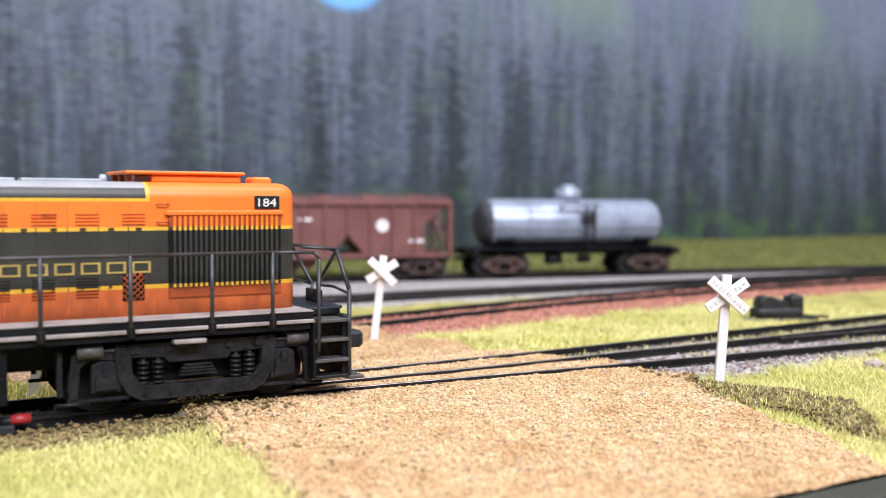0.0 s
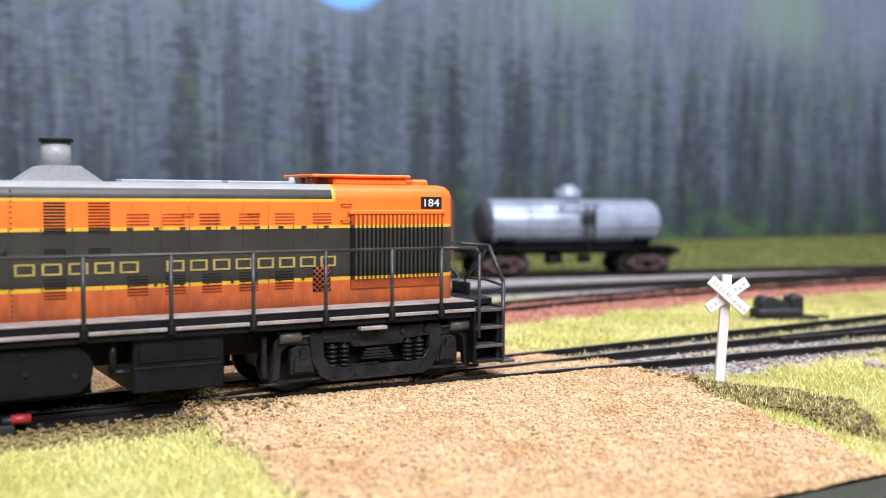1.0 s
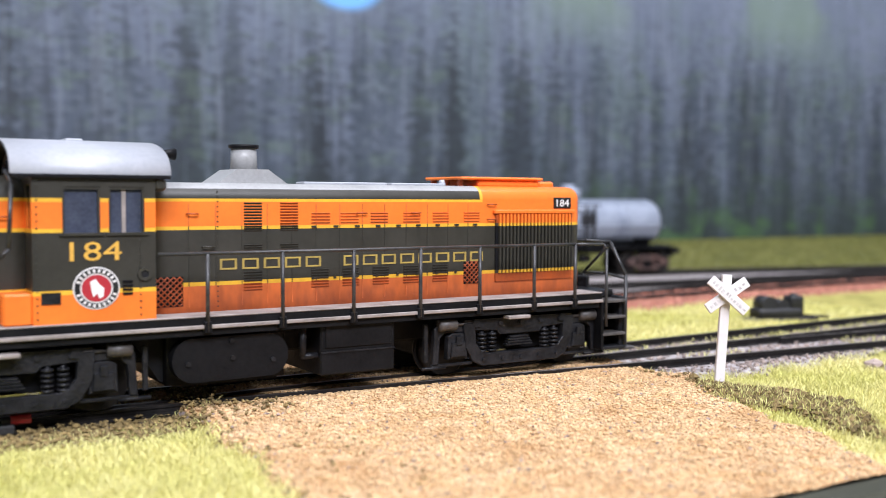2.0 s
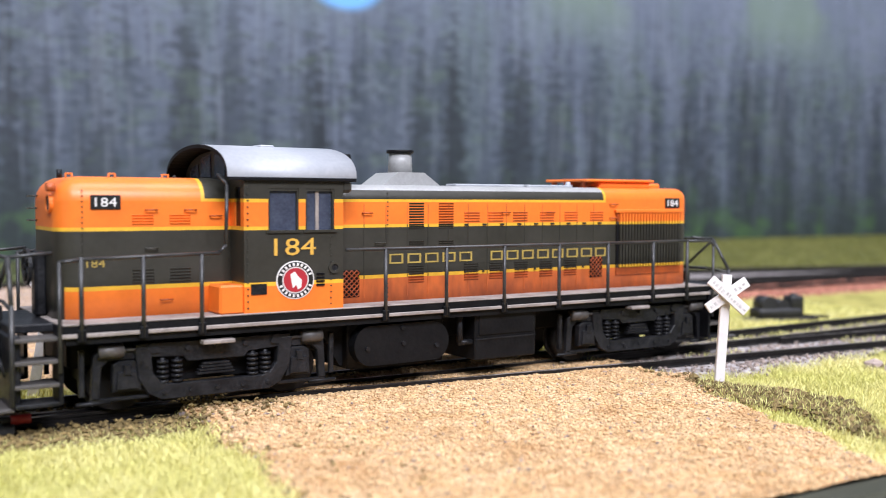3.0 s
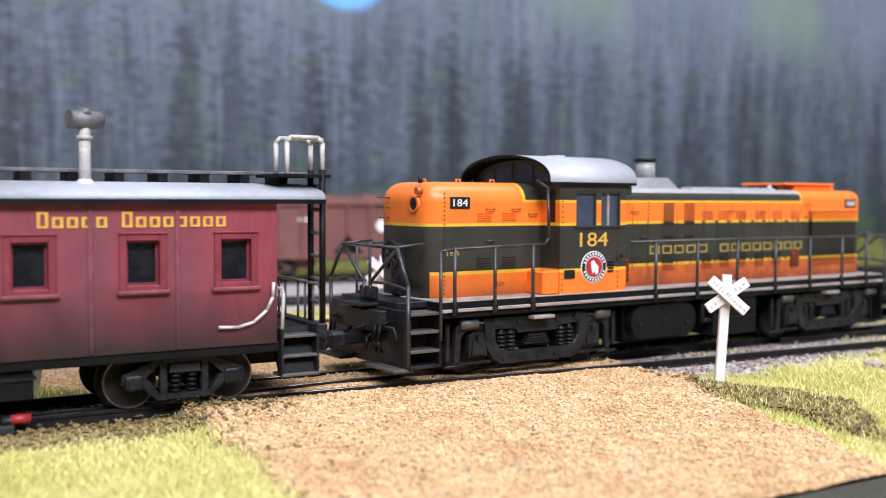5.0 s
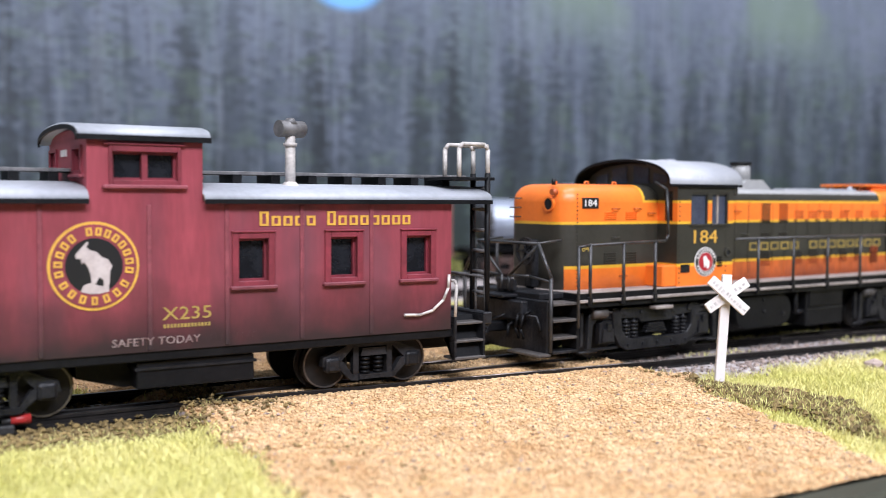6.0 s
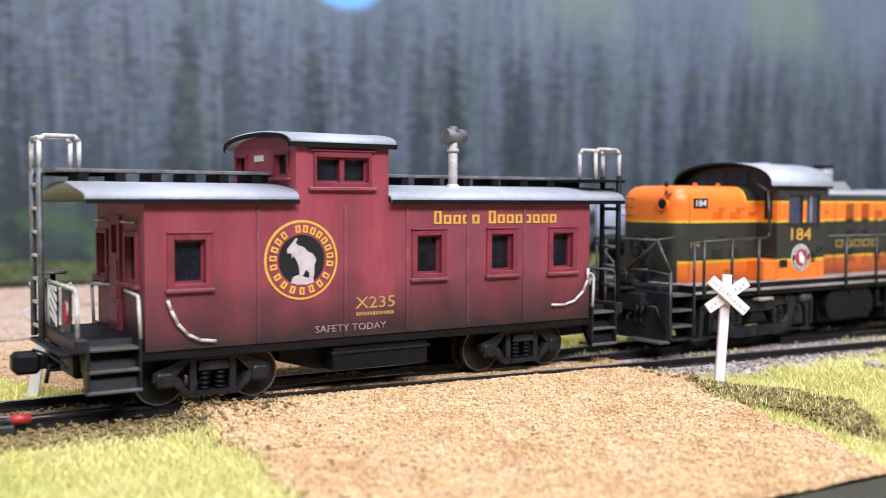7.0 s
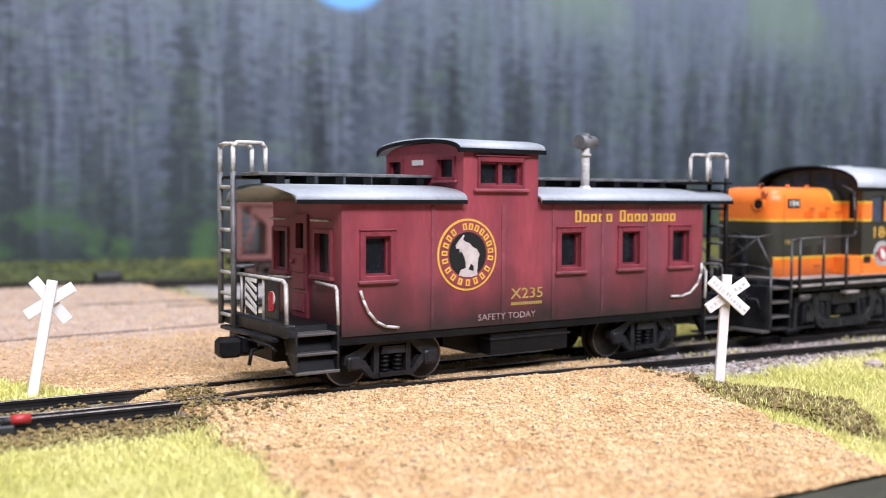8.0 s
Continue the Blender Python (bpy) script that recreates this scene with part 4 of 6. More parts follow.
    part("marker_light", rod((-79.4, -7.6, 42.6), (-80.8, -7.6, 42.6), 0.8, None, 12), ORANGE_DIRTY, t)
    part("bell", rod((38.6, -5.0, 43.8), (38.6, -5.0, 45.2), 0.9, None, 12, 0.5), ROOF_GREY, t)
    # frame, walkway and pilots
    part("end_deck", box(-88.0, 82.5, -12.2, 12.2, 16.3, 17.8, 0.2), DUSTY, t)
    wk = part("walkway", box(-80.9, 74.6, -17.2, 17.2, 16.0, 17.75, 0.1), BLACK, t)
    part("deck", box(-80.9, 74.6, -17.3, 17.3, 17.7, 18.0, 0.1), EDGE_GREY, wk, "dusty grey deck")
    for y0, y1 in ((-17.7, -16.9), (16.9, 17.7)):
        part("deck_lip", box(-80.9, 74.6, y0, y1, 15.5, 16.25, 0.12), EDGE_GREY, wk, "scuffed pale lower lip")
    part("side_sill", box(-80.0, 74.0, -16.9, 16.9, 14.2, 16.35), BLACK, t)
    part("underframe", box(-78, 75, -9, 9, 8.5, 14.4, 0.5), BLACK, t)
    for s in (-1, 1):
        xe = -88.0 if s < 0 else 82.0
        part("pilot", box(xe - 0.6, xe + 1.2, -15.8, 15.8, 3.2, 16.4, 0.3), DUSTY, t)
        part("footboard", box(xe - 3.6 if s < 0 else xe, xe if s < 0 else xe + 3.6, -16.5, -5, 3.0, 3.7, 0.15), SCUFFED, t, "scuffed plank footboard")
        part("footboard", box(xe - 3.6 if s < 0 else xe, xe if s < 0 else xe + 3.6, 6, 16.5, 3.0, 3.7, 0.15), DUSTY, t)
        for y0, y1 in ((-17.2, -12.0), (12.0, 17.2)):
            xi = xe + 7.2 if s < 0 else xe - 7.2
            st = part("step_well", box(xi - 0.35, xi + 0.35, y0, y1, 3.8, 16.3), BLACK, t)
            for z in (3.6, 7.0, 11.2, 15.2):
                part("tread", box(min(xe, xi), max(xe, xi), y0, y1, z, z + 0.7, 0.1), SCUFFED if z > 4 else DUSTY, st, "scuffed tread")
        part("coupler", box(xe - 8.5 if s < 0 else xe, xe if s < 0 else xe + 8.5, -1.3, 1.3, 7.6, 10.2, 0.4), BLACK, t)
        part("coupler_knuckle", box(xe - 10.6 if s < 0 else xe + 6.4, xe - 6.4 if s < 0 else xe + 10.6, -2.4, 2.2, 7.0, 10.8, 0.7), DUSTY, t)
        part("hose", pipe([(xe + 1.5 * s, -5, 10.5), (xe + 3.2 * s, -5, 9.6), (xe + 3.6 * s, -5, 6.8)], 0.4), BLACK, t)
        part("hose", pipe([(xe + 1.5 * s, 5, 10.5), (xe + 3.2 * s, 5, 9.6), (xe + 3.6 * s, 5, 6.8)], 0.4), BLACK, t)
        part("uncoupling_lever", pipe([(xe + 1.0 * s, -14.0, 9.0), (xe + 1.8 * s, -13.4, 12.4), (xe + 1.8 * s, -3.0, 12.4), (xe + 4.5 * s, -1.0, 10.8)], 0.28), DUSTY, t)
        for y in (-10.5, -8.6, 8.6, 10.5):
            part("hose", pipe([(xe + 1.0 * s, y, 13.6), (xe + 3.0 * s, y + 0.4, 12.6), (xe + 3.4 * s, y + 0.9, 9.2), (xe + 2.2 * s, y + 1.2, 6.6)], 0.34), BLACK, t)
        part("mu_stand", box(xe - 0.4, xe + 0.6, -3.4, 3.4, 17.8, 20.6, 0.2), DUSTY, t)
        part("drop_step", box(min(xe, xe + 4.5 * s), max(xe, xe + 4.5 * s), -4.5, 4.5, 16.4, 17.1, 0.15), DUSTY, t)
        part("buffer_beam", box(xe + (0.6 if s > 0 else -2.6), xe + (2.6 if s > 0 else -0.6), -9, 9, 11.0, 15.8, 0.3), DUSTY, t)
        # end railing
        xo = xe + 0.3 * s
        for q in (-1, 1):
            for way, r in (([(xo, q * 16.6, 4.0), (xo, q * 16.6, 21.8), (xo - 0.4 * s, q * 11.6, 29.9)], 0.44), ([(xo - 0.4 * s, q * 11.2, 29.4), (xo, q * 1.4, 21.6)], 0.40),
                           ([(xo - 0.4 * s, q * 11.4, 30.0), (xo - 7.6 * s, q * 11.0, 30.6)], 0.32), ([(xo, q * 16.4, 21.0), (xo, q * 9.0, 21.9), (xo, q * 1.4, 21.6), (xo, q * 1.4, 17.6)], 0.34)):
                part("end_rail", pipe(way, r), RAILING, t, "worn bent-wire end rail")
        part("end_rail", pipe([(xo - 0.4 * s, -11.6, 29.9), (xo - 0.4 * s, 11.6, 29.9)], 0.40), RAILING, t, "worn bent-wire end rail")
    # side handrails
    for y in (-17.55, 17.55):
        for x in (-77.5, -67.1, -56.7, -18.9, -4.4, 10.5, 25.7, 40.3, 54.7, 66.2):
            hp = part("handrail_post", rod((x, y, 15.0), (x, y, 30.0), 0.40, None, 8), RAILING, t)
            part("post_bracket", box(x - 0.75, x + 0.75, *sorted((y * 0.97, y * 1.02)), 14.6, 17.0, 0.2), BLACK, hp)
        part("handrail", pipe([(-81.0, y, 9.5), (-81.0, y, 29.2), (-77.5, y, 29.6), (-53.4, y, 30.2), (-52.0, y * 0.98, 31.6), (-51.2, y * 0.9, 43.4), (-51.6, y * 0.7, 45.4)], 0.36), RAILING, t)
        part("handrail", pipe([(-27.8, y, 30.1), (66.2, y, 30.0), (74.5, y, 29.8), (75.5, y, 28.6), (75.5, y, 9.5)], 0.36), RAILING, t, "worn metal handrail")
    # tanks below the frame
    ft = part("fuel_tank", hood_block(-25.2, -2.2, 13.0, 4.2, 14.2, 0.4), BLACK, t)
    bm = bmesh.new()
    pts = []
    for i in range(24):
        a = 2 * math.pi * i / 24
        pts.append((-13.7 + 7.2 * (1 if math.cos(a) > 0 else -1) + 4.0 * math.cos(a), 9.2 + 4.4 * math.sin(a)))
    part("tank_face", prism(pts, "y", -15.6, -12.8, bm), BLACK, ft, "rounded black tank face")
    bm = bmesh.new()
    for x, z in ((-22, 8.6), (-5.6, 8.2), (-13.6, 9.2), (-13.8, 12.6)):
        rod((x, -15.5, z), (x, -16.0, z), 0.5, bm, 8)
    part("tank_bolts", bm, DUSTY, ft)
    part("skid", prism([(-31, 13.8), (-26, 5.0), (-23, 3.4), (-3, 3.4), (0, 13.8)], "y", -11, 11), BLACK, t)
    bx = part("equipment_box", box(4.3, 20.8, -15.6, 15.6, 3.7, 15.0, 0.3), BLACK, t)
    part("box_seam", box(4.4, 20.7, -15.85, -15.5, 8.4, 8.7), DUSTY, bx)
    part("box_lid", box(5.2, 19.9, -15.9, -15.5, 9.4, 14.4, 0.15), BLACK, bx)
    part("air_pipe", pipe([(1.0, -14.5, 14.5), (1.0, -14.5, 8.0), (4.0, -14.5, 8.0)], 0.7), DUSTY, t)
    part("step_iron", box(47.8, 53.6, -17.9, -15.5, 13.0, 13.8, 0.15), EDGE_GREY, t)
    part("step_iron", box(-56.5, -50.5, -17.9, -15.5, 12.6, 13.4, 0.15), EDGE_GREY, t)
    # trucks
    for cx in (-53.0, 53.0):
        tr = part("truck", box(cx - 21, cx + 21, -6.5, 6.5, 4.0, 10.5, 0.5), BLACK, t, "two-axle drop-equaliser truck")
        for y in (-13.8, 13.8):
            s = -1 if y < 0 else 1

            def bar(pts, d0, d1):
                """An outline drawn out from d0 to d1 outwards of the truck's side."""
                bm = prism([(cx + u, w) for u, w in pts], "y", *sorted((y + s * d0, y + s * d1)))
                bmesh.ops.bevel(bm, geom=[e for e in bm.edges if abs(e.verts[0].co.y - e.verts[1].co.y) < 0.01], offset=0.14, segments=1, affect="EDGES", profile=0.5)
                return bm
            part("equaliser", bar([(-15.0, 12.4), (-14.4, 6.8), (-12.6, 3.6), (-10.2, 2.3), (10.2, 2.3), (12.6, 3.6), (14.4, 6.8), (15.0, 12.4),
                                   (12.2, 12.4), (11.8, 7.6), (10.4, 5.7), (8.8, 5.2), (-8.8, 5.2), (-10.4, 5.7), (-11.8, 7.6), (-12.2, 12.4)], -0.2, 1.3), DUSTY, tr)
            part("side_frame", bar([(-14.8, 13.2), (14.8, 13.2), (14.4, 11.6), (12.0, 10.6), (6.2, 10.2), (5.4, 9.2), (-5.4, 9.2), (-6.2, 10.2), (-12.0, 10.6), (-14.4, 11.6)], -0.8, 1.0), DUSTY, tr)
            # added black plate that gives the recess behind the springs its darkness
            part("dark_recess_plate", bar([(-12.0, 5.0), (12.0, 5.0), (12.0, 11.0), (-12.0, 11.0)], -3.2, -2.6), BLACK, tr)
            part("top_rail", bar([(-13.0, 13.8), (13.0, 13.8), (13.0, 14.3), (-13.0, 14.3)], 0.2, 0.9), DUSTY, tr)
            for u in (-11.0, -5.5, 0.0, 5.5, 11.0):
                part("bolt", rod((cx + u, y + s * 1.0, 11.9), (cx + u, y + s * 1.5, 11.9), 0.5, None, 8), DUSTY, tr)
                part("bolt", rod((cx + u * 0.9, y + s * 1.2, 3.7), (cx + u * 0.9, y + s * 1.65, 3.7), 0.42, None, 8), DUSTY, tr)
            for q in (-1, 1):
                u = 16.35 * q
                arch_leg = [(-4.4, 12.6), (4.6, 12.6), (5.6, 11.4), (6.0, 3.4), (4.6, 3.4), (4.2, 9.2), (3.0, 10.4), (-2.6, 10.4), (-3.0, 9.0), (-3.2, 4.2), (-4.4, 4.2)]
                part("pedestal", bar([(u + a * q, w) for a, w in arch_leg], -0.7, 0.6), DUSTY, tr)
                part("pedestal_tie", bar([(u - 4.2 * q, 2.7), (u + 6.2 * q, 2.7), (u + 6.2 * q, 3.4), (u - 4.2 * q, 3.4)], -0.5, 0.3), DUSTY, tr)
                jb = part("journal_box", bar([(u - 2.5, 4.4), (u + 2.5, 4.4), (u + 2.3, 9.6), (u + 1.2, 10.3), (u - 1.2, 10.3), (u - 2.3, 9.6)], -0.8, 0.9), DUSTY, tr)
                part("journal_lid", bar([(u - 1.9, 4.9), (u + 1.9, 4.9), (u + 1.6, 8.2), (u - 1.6, 8.2)], 0.8, 1.5), DUSTY, jb)
                part("lid_latch", bar([(u - 0.7, 7.6), (u + 0.7, 7.6), (u + 0.6, 9.6), (u - 0.6, 9.6)], 1.0, 1.8), DUSTY, jb)
                part("hanger", bar([(u + 7.0 * q, 4.0), (u + 7.9 * q, 4.0), (u + 7.9 * q, 12.6), (u + 7.0 * q, 12.6)], -0.6, 0.4), DUSTY, tr)
                cy = part("brake_cylinder", smooth(rod((cx + u + 0.6 * q, y + s * 0.8, 12.3), (cx + u + 4.8 * q, y + s * 0.8, 12.3), 1.35, None, 16)), SCUFFED, tr, "dusty brake cylinder")
                part("piston_rod", rod((cx + u - 4.6 * q, y + s * 0.8, 12.3), (cx + u + 0.6 * q, y + s * 0.8, 12.3), 0.35), SCUFFED, cy)
                part("clevis", rod((cx + u - 4.6 * q, y, 12.3), (cx + u - 4.6 * q, y + s * 1.4, 12.3), 1.0, None, 12), DUSTY, cy)
                part("brake_beam", rod((cx + u + 2.6 * q, y, 2.6), (cx + u + 8.4 * q, y, 2.6), 0.4), DUSTY, tr)
                for w in (7.2, 9.8):
                    sp = bmesh.new()
                    for i in range(5):
                        rod((cx + w * q, y + s * 0.3, 5.4 + i * 0.95), (cx + w * q, y + s * 0.3, 5.9 + i * 0.95), 1.05, sp, 12)
                    rod((cx + w * q, y + s * 0.3, 5.2), (cx + w * q, y + s * 0.3, 10.2), 0.5, sp, 8)
                    part("coil_spring", sp, DUSTY, tr)
            sm = bmesh.new()
            for i in range(4):
                z = 6.3 + i * 0.62
                box(cx - 3.6 + i * 0.35, cx + 3.6 - i * 0.35, *sorted((y - s * 0.6, y + s * 0.9)), z, z + 0.5, 0.1, sm)
            part("leaf_spring", sm, DUSTY, tr)
        for u in (-16.35, 16.35):
            part("axle", rod((cx + u, -8, 5.8), (cx + u, 8, 5.8), 1.0), BLACK, tr)
            for y in (-8.4, 8.4):
                s = -1 if y < 0 else 1
                b = rod((cx + u, y - 1.3, 5.8), (cx + u, y + 1.3, 5.8), 5.75, None, 28)
                rod((cx + u, y - s * 1.3, 5.8), (cx + u, y - s * 2.0, 5.8), 6.4, b, 28)
                part("wheel", b, RAIL_SIDE, tr)
    return t


# ---- the caboose ----
def caboose():
    t = thing("caboose", "red weathered caboose with a roof cupola, coupled behind the locomotive", "caboose")
    side_windows = [(-44.0, -38.3), (6.3, 12.1), (24.9, 30.6), (41.7, 47.4)]
    bm = pierced(-49.2, 52.5, 11.7, 40.0, [(a, b, 24.3, 32.7) for a, b in side_windows], -16.0, -14.4)
    pierced(-49.2, 52.5, 11.7, 40.0, [(a, b, 24.3, 32.7) for a, b in side_windows], 14.4, 16.0, bm=bm)
    end_windows = [(-11.4, -5.0), (8.8, 14.8)]
    for d0, d1 in ((-49.2, -48.0), (51.3, 52.5)):
        pierced(-14.4, 14.4, 11.7, 40.0, [(a, b, 24.7, 33.2) for a, b in end_windows] + [(-0.3, 3.4, 29.6, 35.2)], d0, d1, "x", bm)
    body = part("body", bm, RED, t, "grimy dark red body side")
    # black filler: the darkness behind the windows is put into its colour
    part("dark_core", box(-46.6, 49.9, -12.0, 12.0, 11.8, 39.0), BLACK, body, "solid black box standing in for the unlit inside")
    for x in (-28.1, -10.0, 4.1, 18.9, 33.8):
        for y0, y1 in ((-16.25, -15.9), (15.9, 16.25)):
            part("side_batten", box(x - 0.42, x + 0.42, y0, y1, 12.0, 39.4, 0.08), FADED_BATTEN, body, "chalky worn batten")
    part("sill", box(-50, 53.2, -15.6, 15.6, 9.8, 11.8, 0.2), BLACK, t)

    def window(x0, x1, z0, z1, y=-16.0, cols=1, wide=1.25):
        """Glass set back in its opening, a raised frame, sill and cap; built on both sides of the car."""
        for s in (1, -1):
            def slab(a, b, c, d, o0, o1, bev=0.0, bm=None):
                return box(a, b, min(s * (y - o0), s * (y - o1)), max(s * (y - o0), s * (y - o1)), c, d, bev, bm)
            w = part("window", slab(x0 - 0.3, x1 + 0.3, z0 - 0.3, z1 + 0.3, -1.6, -2.1), GLASS_DARK, t)
            e = bmesh.new()
            for a in ((x0 - wide, x0, z0 - 1, z1 + 1.2), (x1, x1 + wide, z0 - 1, z1 + 1.2), (x0, x1, z1, z1 + 1.2), (x0, x1, z0 - 1, z0)):
                slab(a[0], a[1], a[2], a[3], 0.45, -0.3, 0.1, e)
            for i in range(1, cols):
                x = x0 + (x1 - x0) * i / cols
                slab(x - 0.5, x + 0.5, z0, z1, -0.3, -1.7, bm=e)
            part("window_frame", e, RED_TRIM, w)
            sash = bmesh.new()
            for a in ((x0, x0 + 0.45, z0, z1), (x1 - 0.45, x1, z0, z1), (x0, x1, z1 - 0.45, z1), (x0, x1, z0, z0 + 0.45)):
                slab(a[0], a[1], a[2], a[3], -0.9, -1.6, bm=sash)
            part("sash", sash, RED_TRIM, w)
            part("window_sill", slab(x0 - 1.7, x1 + 1.7, z0 - 1.7, z0 - 0.9, 1.0, -0.2, 0.2), FADED_BATTEN, w)
            part("drip_cap", slab(x0 - 1.4, x1 + 1.4, z1 + 1.2, z1 + 1.6, 0.75, -0.2, 0.12), RED_TRIM, w)

    for x0, x1 in side_windows:
        window(x0, x1, 24.3, 32.7)
    # cupola
    bm = pierced(-20.4, -0.3, 39.5, 51.6, [(-16.2, -4.9, 44.0, 49.2)], -15.9, -14.3)
    pierced(-20.4, -0.3, 39.5, 51.6, [(-16.2, -4.9, 44.0, 49.2)], 14.3, 15.9, bm=bm)
    cup_windows = [(-12.2, -6.2), (8.8, 14.0)]
    for d0, d1 in ((-20.4, -19.2), (-1.5, -0.3)):
        pierced(-14.3, 14.3, 39.5, 51.6, [(a, b, 45.8, 49.8) for a, b in cup_windows], d0, d1, "x", bm)
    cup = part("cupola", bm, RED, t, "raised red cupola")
    # same black filler for the cupola's dark inside
    part("dark_core", box(-18.0, -2.7, -12.0, 12.0, 39.4, 51.5), BLACK, cup, "solid black box standing in for the unlit inside")
    part("cupola_gable", prism([(15.7 * math.cos(math.pi * i / 14), 51.4 + 2.4 * math.sin(math.pi * i / 14) ** 0.8) for i in range(15)], "x", -20.2, -0.5), RED, cup)
    part("cupola_roof", smooth(prism(arch(16.9, 52.3, 2.7, 0.8, 20), "x", -22.1, 0.9)), CAR_ROOF, cup, "slate grey bowed roof")
    part("roof_edge", prism(arch(17.1, 52.0, 2.7, 0.9, 20), "x", -22.4, -22.0), BLACK, cup)
    part("eave_strip", box(-22.2, 1.0, -17.15, -16.8, 51.2, 52.2), BLACK, cup)
    window(-16.2, -4.9, 44.0, 49.2, -15.9, 2, 0.6)
    for y0, y1 in cup_windows:
        for x, q in ((-20.4, -1), (-0.3, 1)):
            w = part("cupola_window", box(*sorted((x - q * 0.9, x - q * 1.5)), y0 - 0.3, y1 + 0.3, 45.5, 50.1), GLASS_DARK, t)
            e = bmesh.new()
            for a in ((y0 - 0.8, y0, 45.0, 50.4), (y1, y1 + 0.8, 45.0, 50.4), (y0, y1, 49.8, 50.4), (y0 - 1.2, y1 + 1.2, 45.0, 45.8)):
                box(*sorted((x - q * 0.2, x + q * 0.4)), a[0], a[1], a[2], a[3], bm=e)
            part("window_frame", e, RED_TRIM, w)
            part("window_sill", box(*sorted((x - q * 0.2, x + q * 0.9)), y0 - 1.6, y1 + 1.6, 44.4, 45.0, 0.12), FADED_BATTEN, w)
    part("white_plate", box(-20.7, -20.3, -0.3, 4.0, 48.7, 50.0), WHITE, cup)
    # main roof, in two lengths either side of the cupola
    for x0, x1 in ((-59.4, -20.4), (-0.3, 61.8)):
        rf = part("roof", smooth(prism(arch(17.4, 40.6, 3.3, 0.9, 20), "x", x0, x1)), CAR_ROOF, t, "slate grey bowed roof")
        part("eave_strip", box(x0, x1, -17.65, -17.3, 39.6, 40.5), BLACK, rf)
        part("running_board", box(x0 - 2 if x0 < -30 else x0, x1 if x0 < -30 else x1 + 2, -4.2, 4.2, 45.6, 46.3, 0.1), LADDER_GREY, rf, "dark plank running board")
        n = 6 if x0 < -30 else 8
        for i in range(n):
            x = x0 + 2 + (x1 - x0 - 6) * i / (n - 1)
            part("saddle", box(x, x + 1.8, -4.0, 4.0, 43.4, 45.7), BLACK, rf)
        lx0, lx1 = (x0 - 2, x0 + 9) if x0 < -30 else (x1 - 9, x1 + 2)
        part("latitudinal_board", box(lx0, lx1, 4.2 if x0 < -30 else -15.5, 15.5 if x0 < -30 else -4.2, 45.0, 45.7, 0.1), BLACK, rf)
    # smoke jack
    sj = part("smoke_jack", rod((19.6, -9.0, 43.0), (19.6, -9.0, 54.0), 1.0, None, 14), PIPE_WHITE, t, "pale stained stove pipe")
    part("jack_flange", rod((19.6, -9.0, 42.2), (19.6, -9.0, 44.2), 2.6, None, 16, 1.1), PIPE_WHITE, sj)
    part("jack_cap", rod((16.9, -9.6, 55.2), (22.4, -8.4, 55.2), 1.75, None, 18), LADDER_GREY, sj, "stained grey T-shaped cap")
    # black disc on the solid cap, painted for the dark hollow
    part("jack_mouth", rod((22.3, -8.45, 55.2), (22.6, -8.36, 55.2), 1.4, None, 16), BLACK, sj)
    part("jack_hood", rod((19.6, -9.0, 56.2), (19.6, -9.0, 57.5), 1.6, None, 14, 0.7), LADDER_GREY, sj)
    part("jack_collar", rod((19.6, -9.0, 51.6), (19.6, -9.0, 52.3), 1.35, None, 14), PIPE_WHITE, sj)
    # emblem and painted writing
    em = part("emblem", true_round(disc(-19.4, 28.2, 8.15, -16.12, -15.9, 48), -19.4), GOLD, t, "round yellow, red and black emblem")
    part("emblem_band", true_round(ring(-19.4, 28.2, 5.1, 7.65, -16.22, -16.0, 48), -19.4), RED, em)
    part("emblem_disc", true_round(disc(-19.4, 28.2, 5.15, -16.22, -16.0, 40), -19.4), BOARD_BLACK, em)
    part("emblem_figure", prism([(-21.6, 31.5), (-21.2, 32.0), (-20.6, 32.7), (-20.3, 32.5), (-20.7, 31.7), (-20.2, 31.2), (-19.0, 30.8), (-18.2, 29.9), (-17.1, 29.4), (-16.4, 28.2), (-16.8, 27.2), (-16.9, 25.0),
                                 (-17.2, 24.2), (-17.9, 24.2), (-17.9, 25.6), (-18.6, 26.2), (-19.2, 25.0), (-19.9, 25.0), (-20.0, 26.4), (-20.3, 27.6), (-20.8, 28.6), (-21.2, 29.0), (-21.5, 28.6), (-21.6, 29.6), (-22.4, 29.6), (-22.5, 30.4)], "y", -16.34, -16.15), AGED_WHITE, em)
    part("emblem_rock", prism([(-21.7, 23.6), (-21.2, 24.8), (-20.0, 25.2), (-18.6, 24.6), (-17.0, 24.4), (-17.0, 23.5), (-18.4, 23.15), (-20.2, 23.15)], "y", -16.33, -16.15), AGED_WHITE, em)
    for lo, hi, k, q in ((192, 128, 5, 1), (98, -8, 8, 1), (212, 328, 7, -1)):
        for i in range(k):
            a = radians(lo + (hi - lo) * i / (k - 1))
            bm = box(-0.55, -0.2, -16.34, -16.15, -0.75, 0.75)
            box(0.2, 0.55, -16.34, -16.15, -0.75, 0.75, bm=bm)
            box(-0.2, 0.2, -16.34, -16.15, 0.45, 0.75, bm=bm)
            box(-0.2, 0.2, -16.34, -16.15, -0.75, -0.45, bm=bm)
            bmesh.ops.rotate(bm, verts=bm.verts, cent=(0, 0, 0), matrix=Matrix.Rotation(math.pi / 2 - a + (math.pi if q < 0 else 0), 3, "Y"))
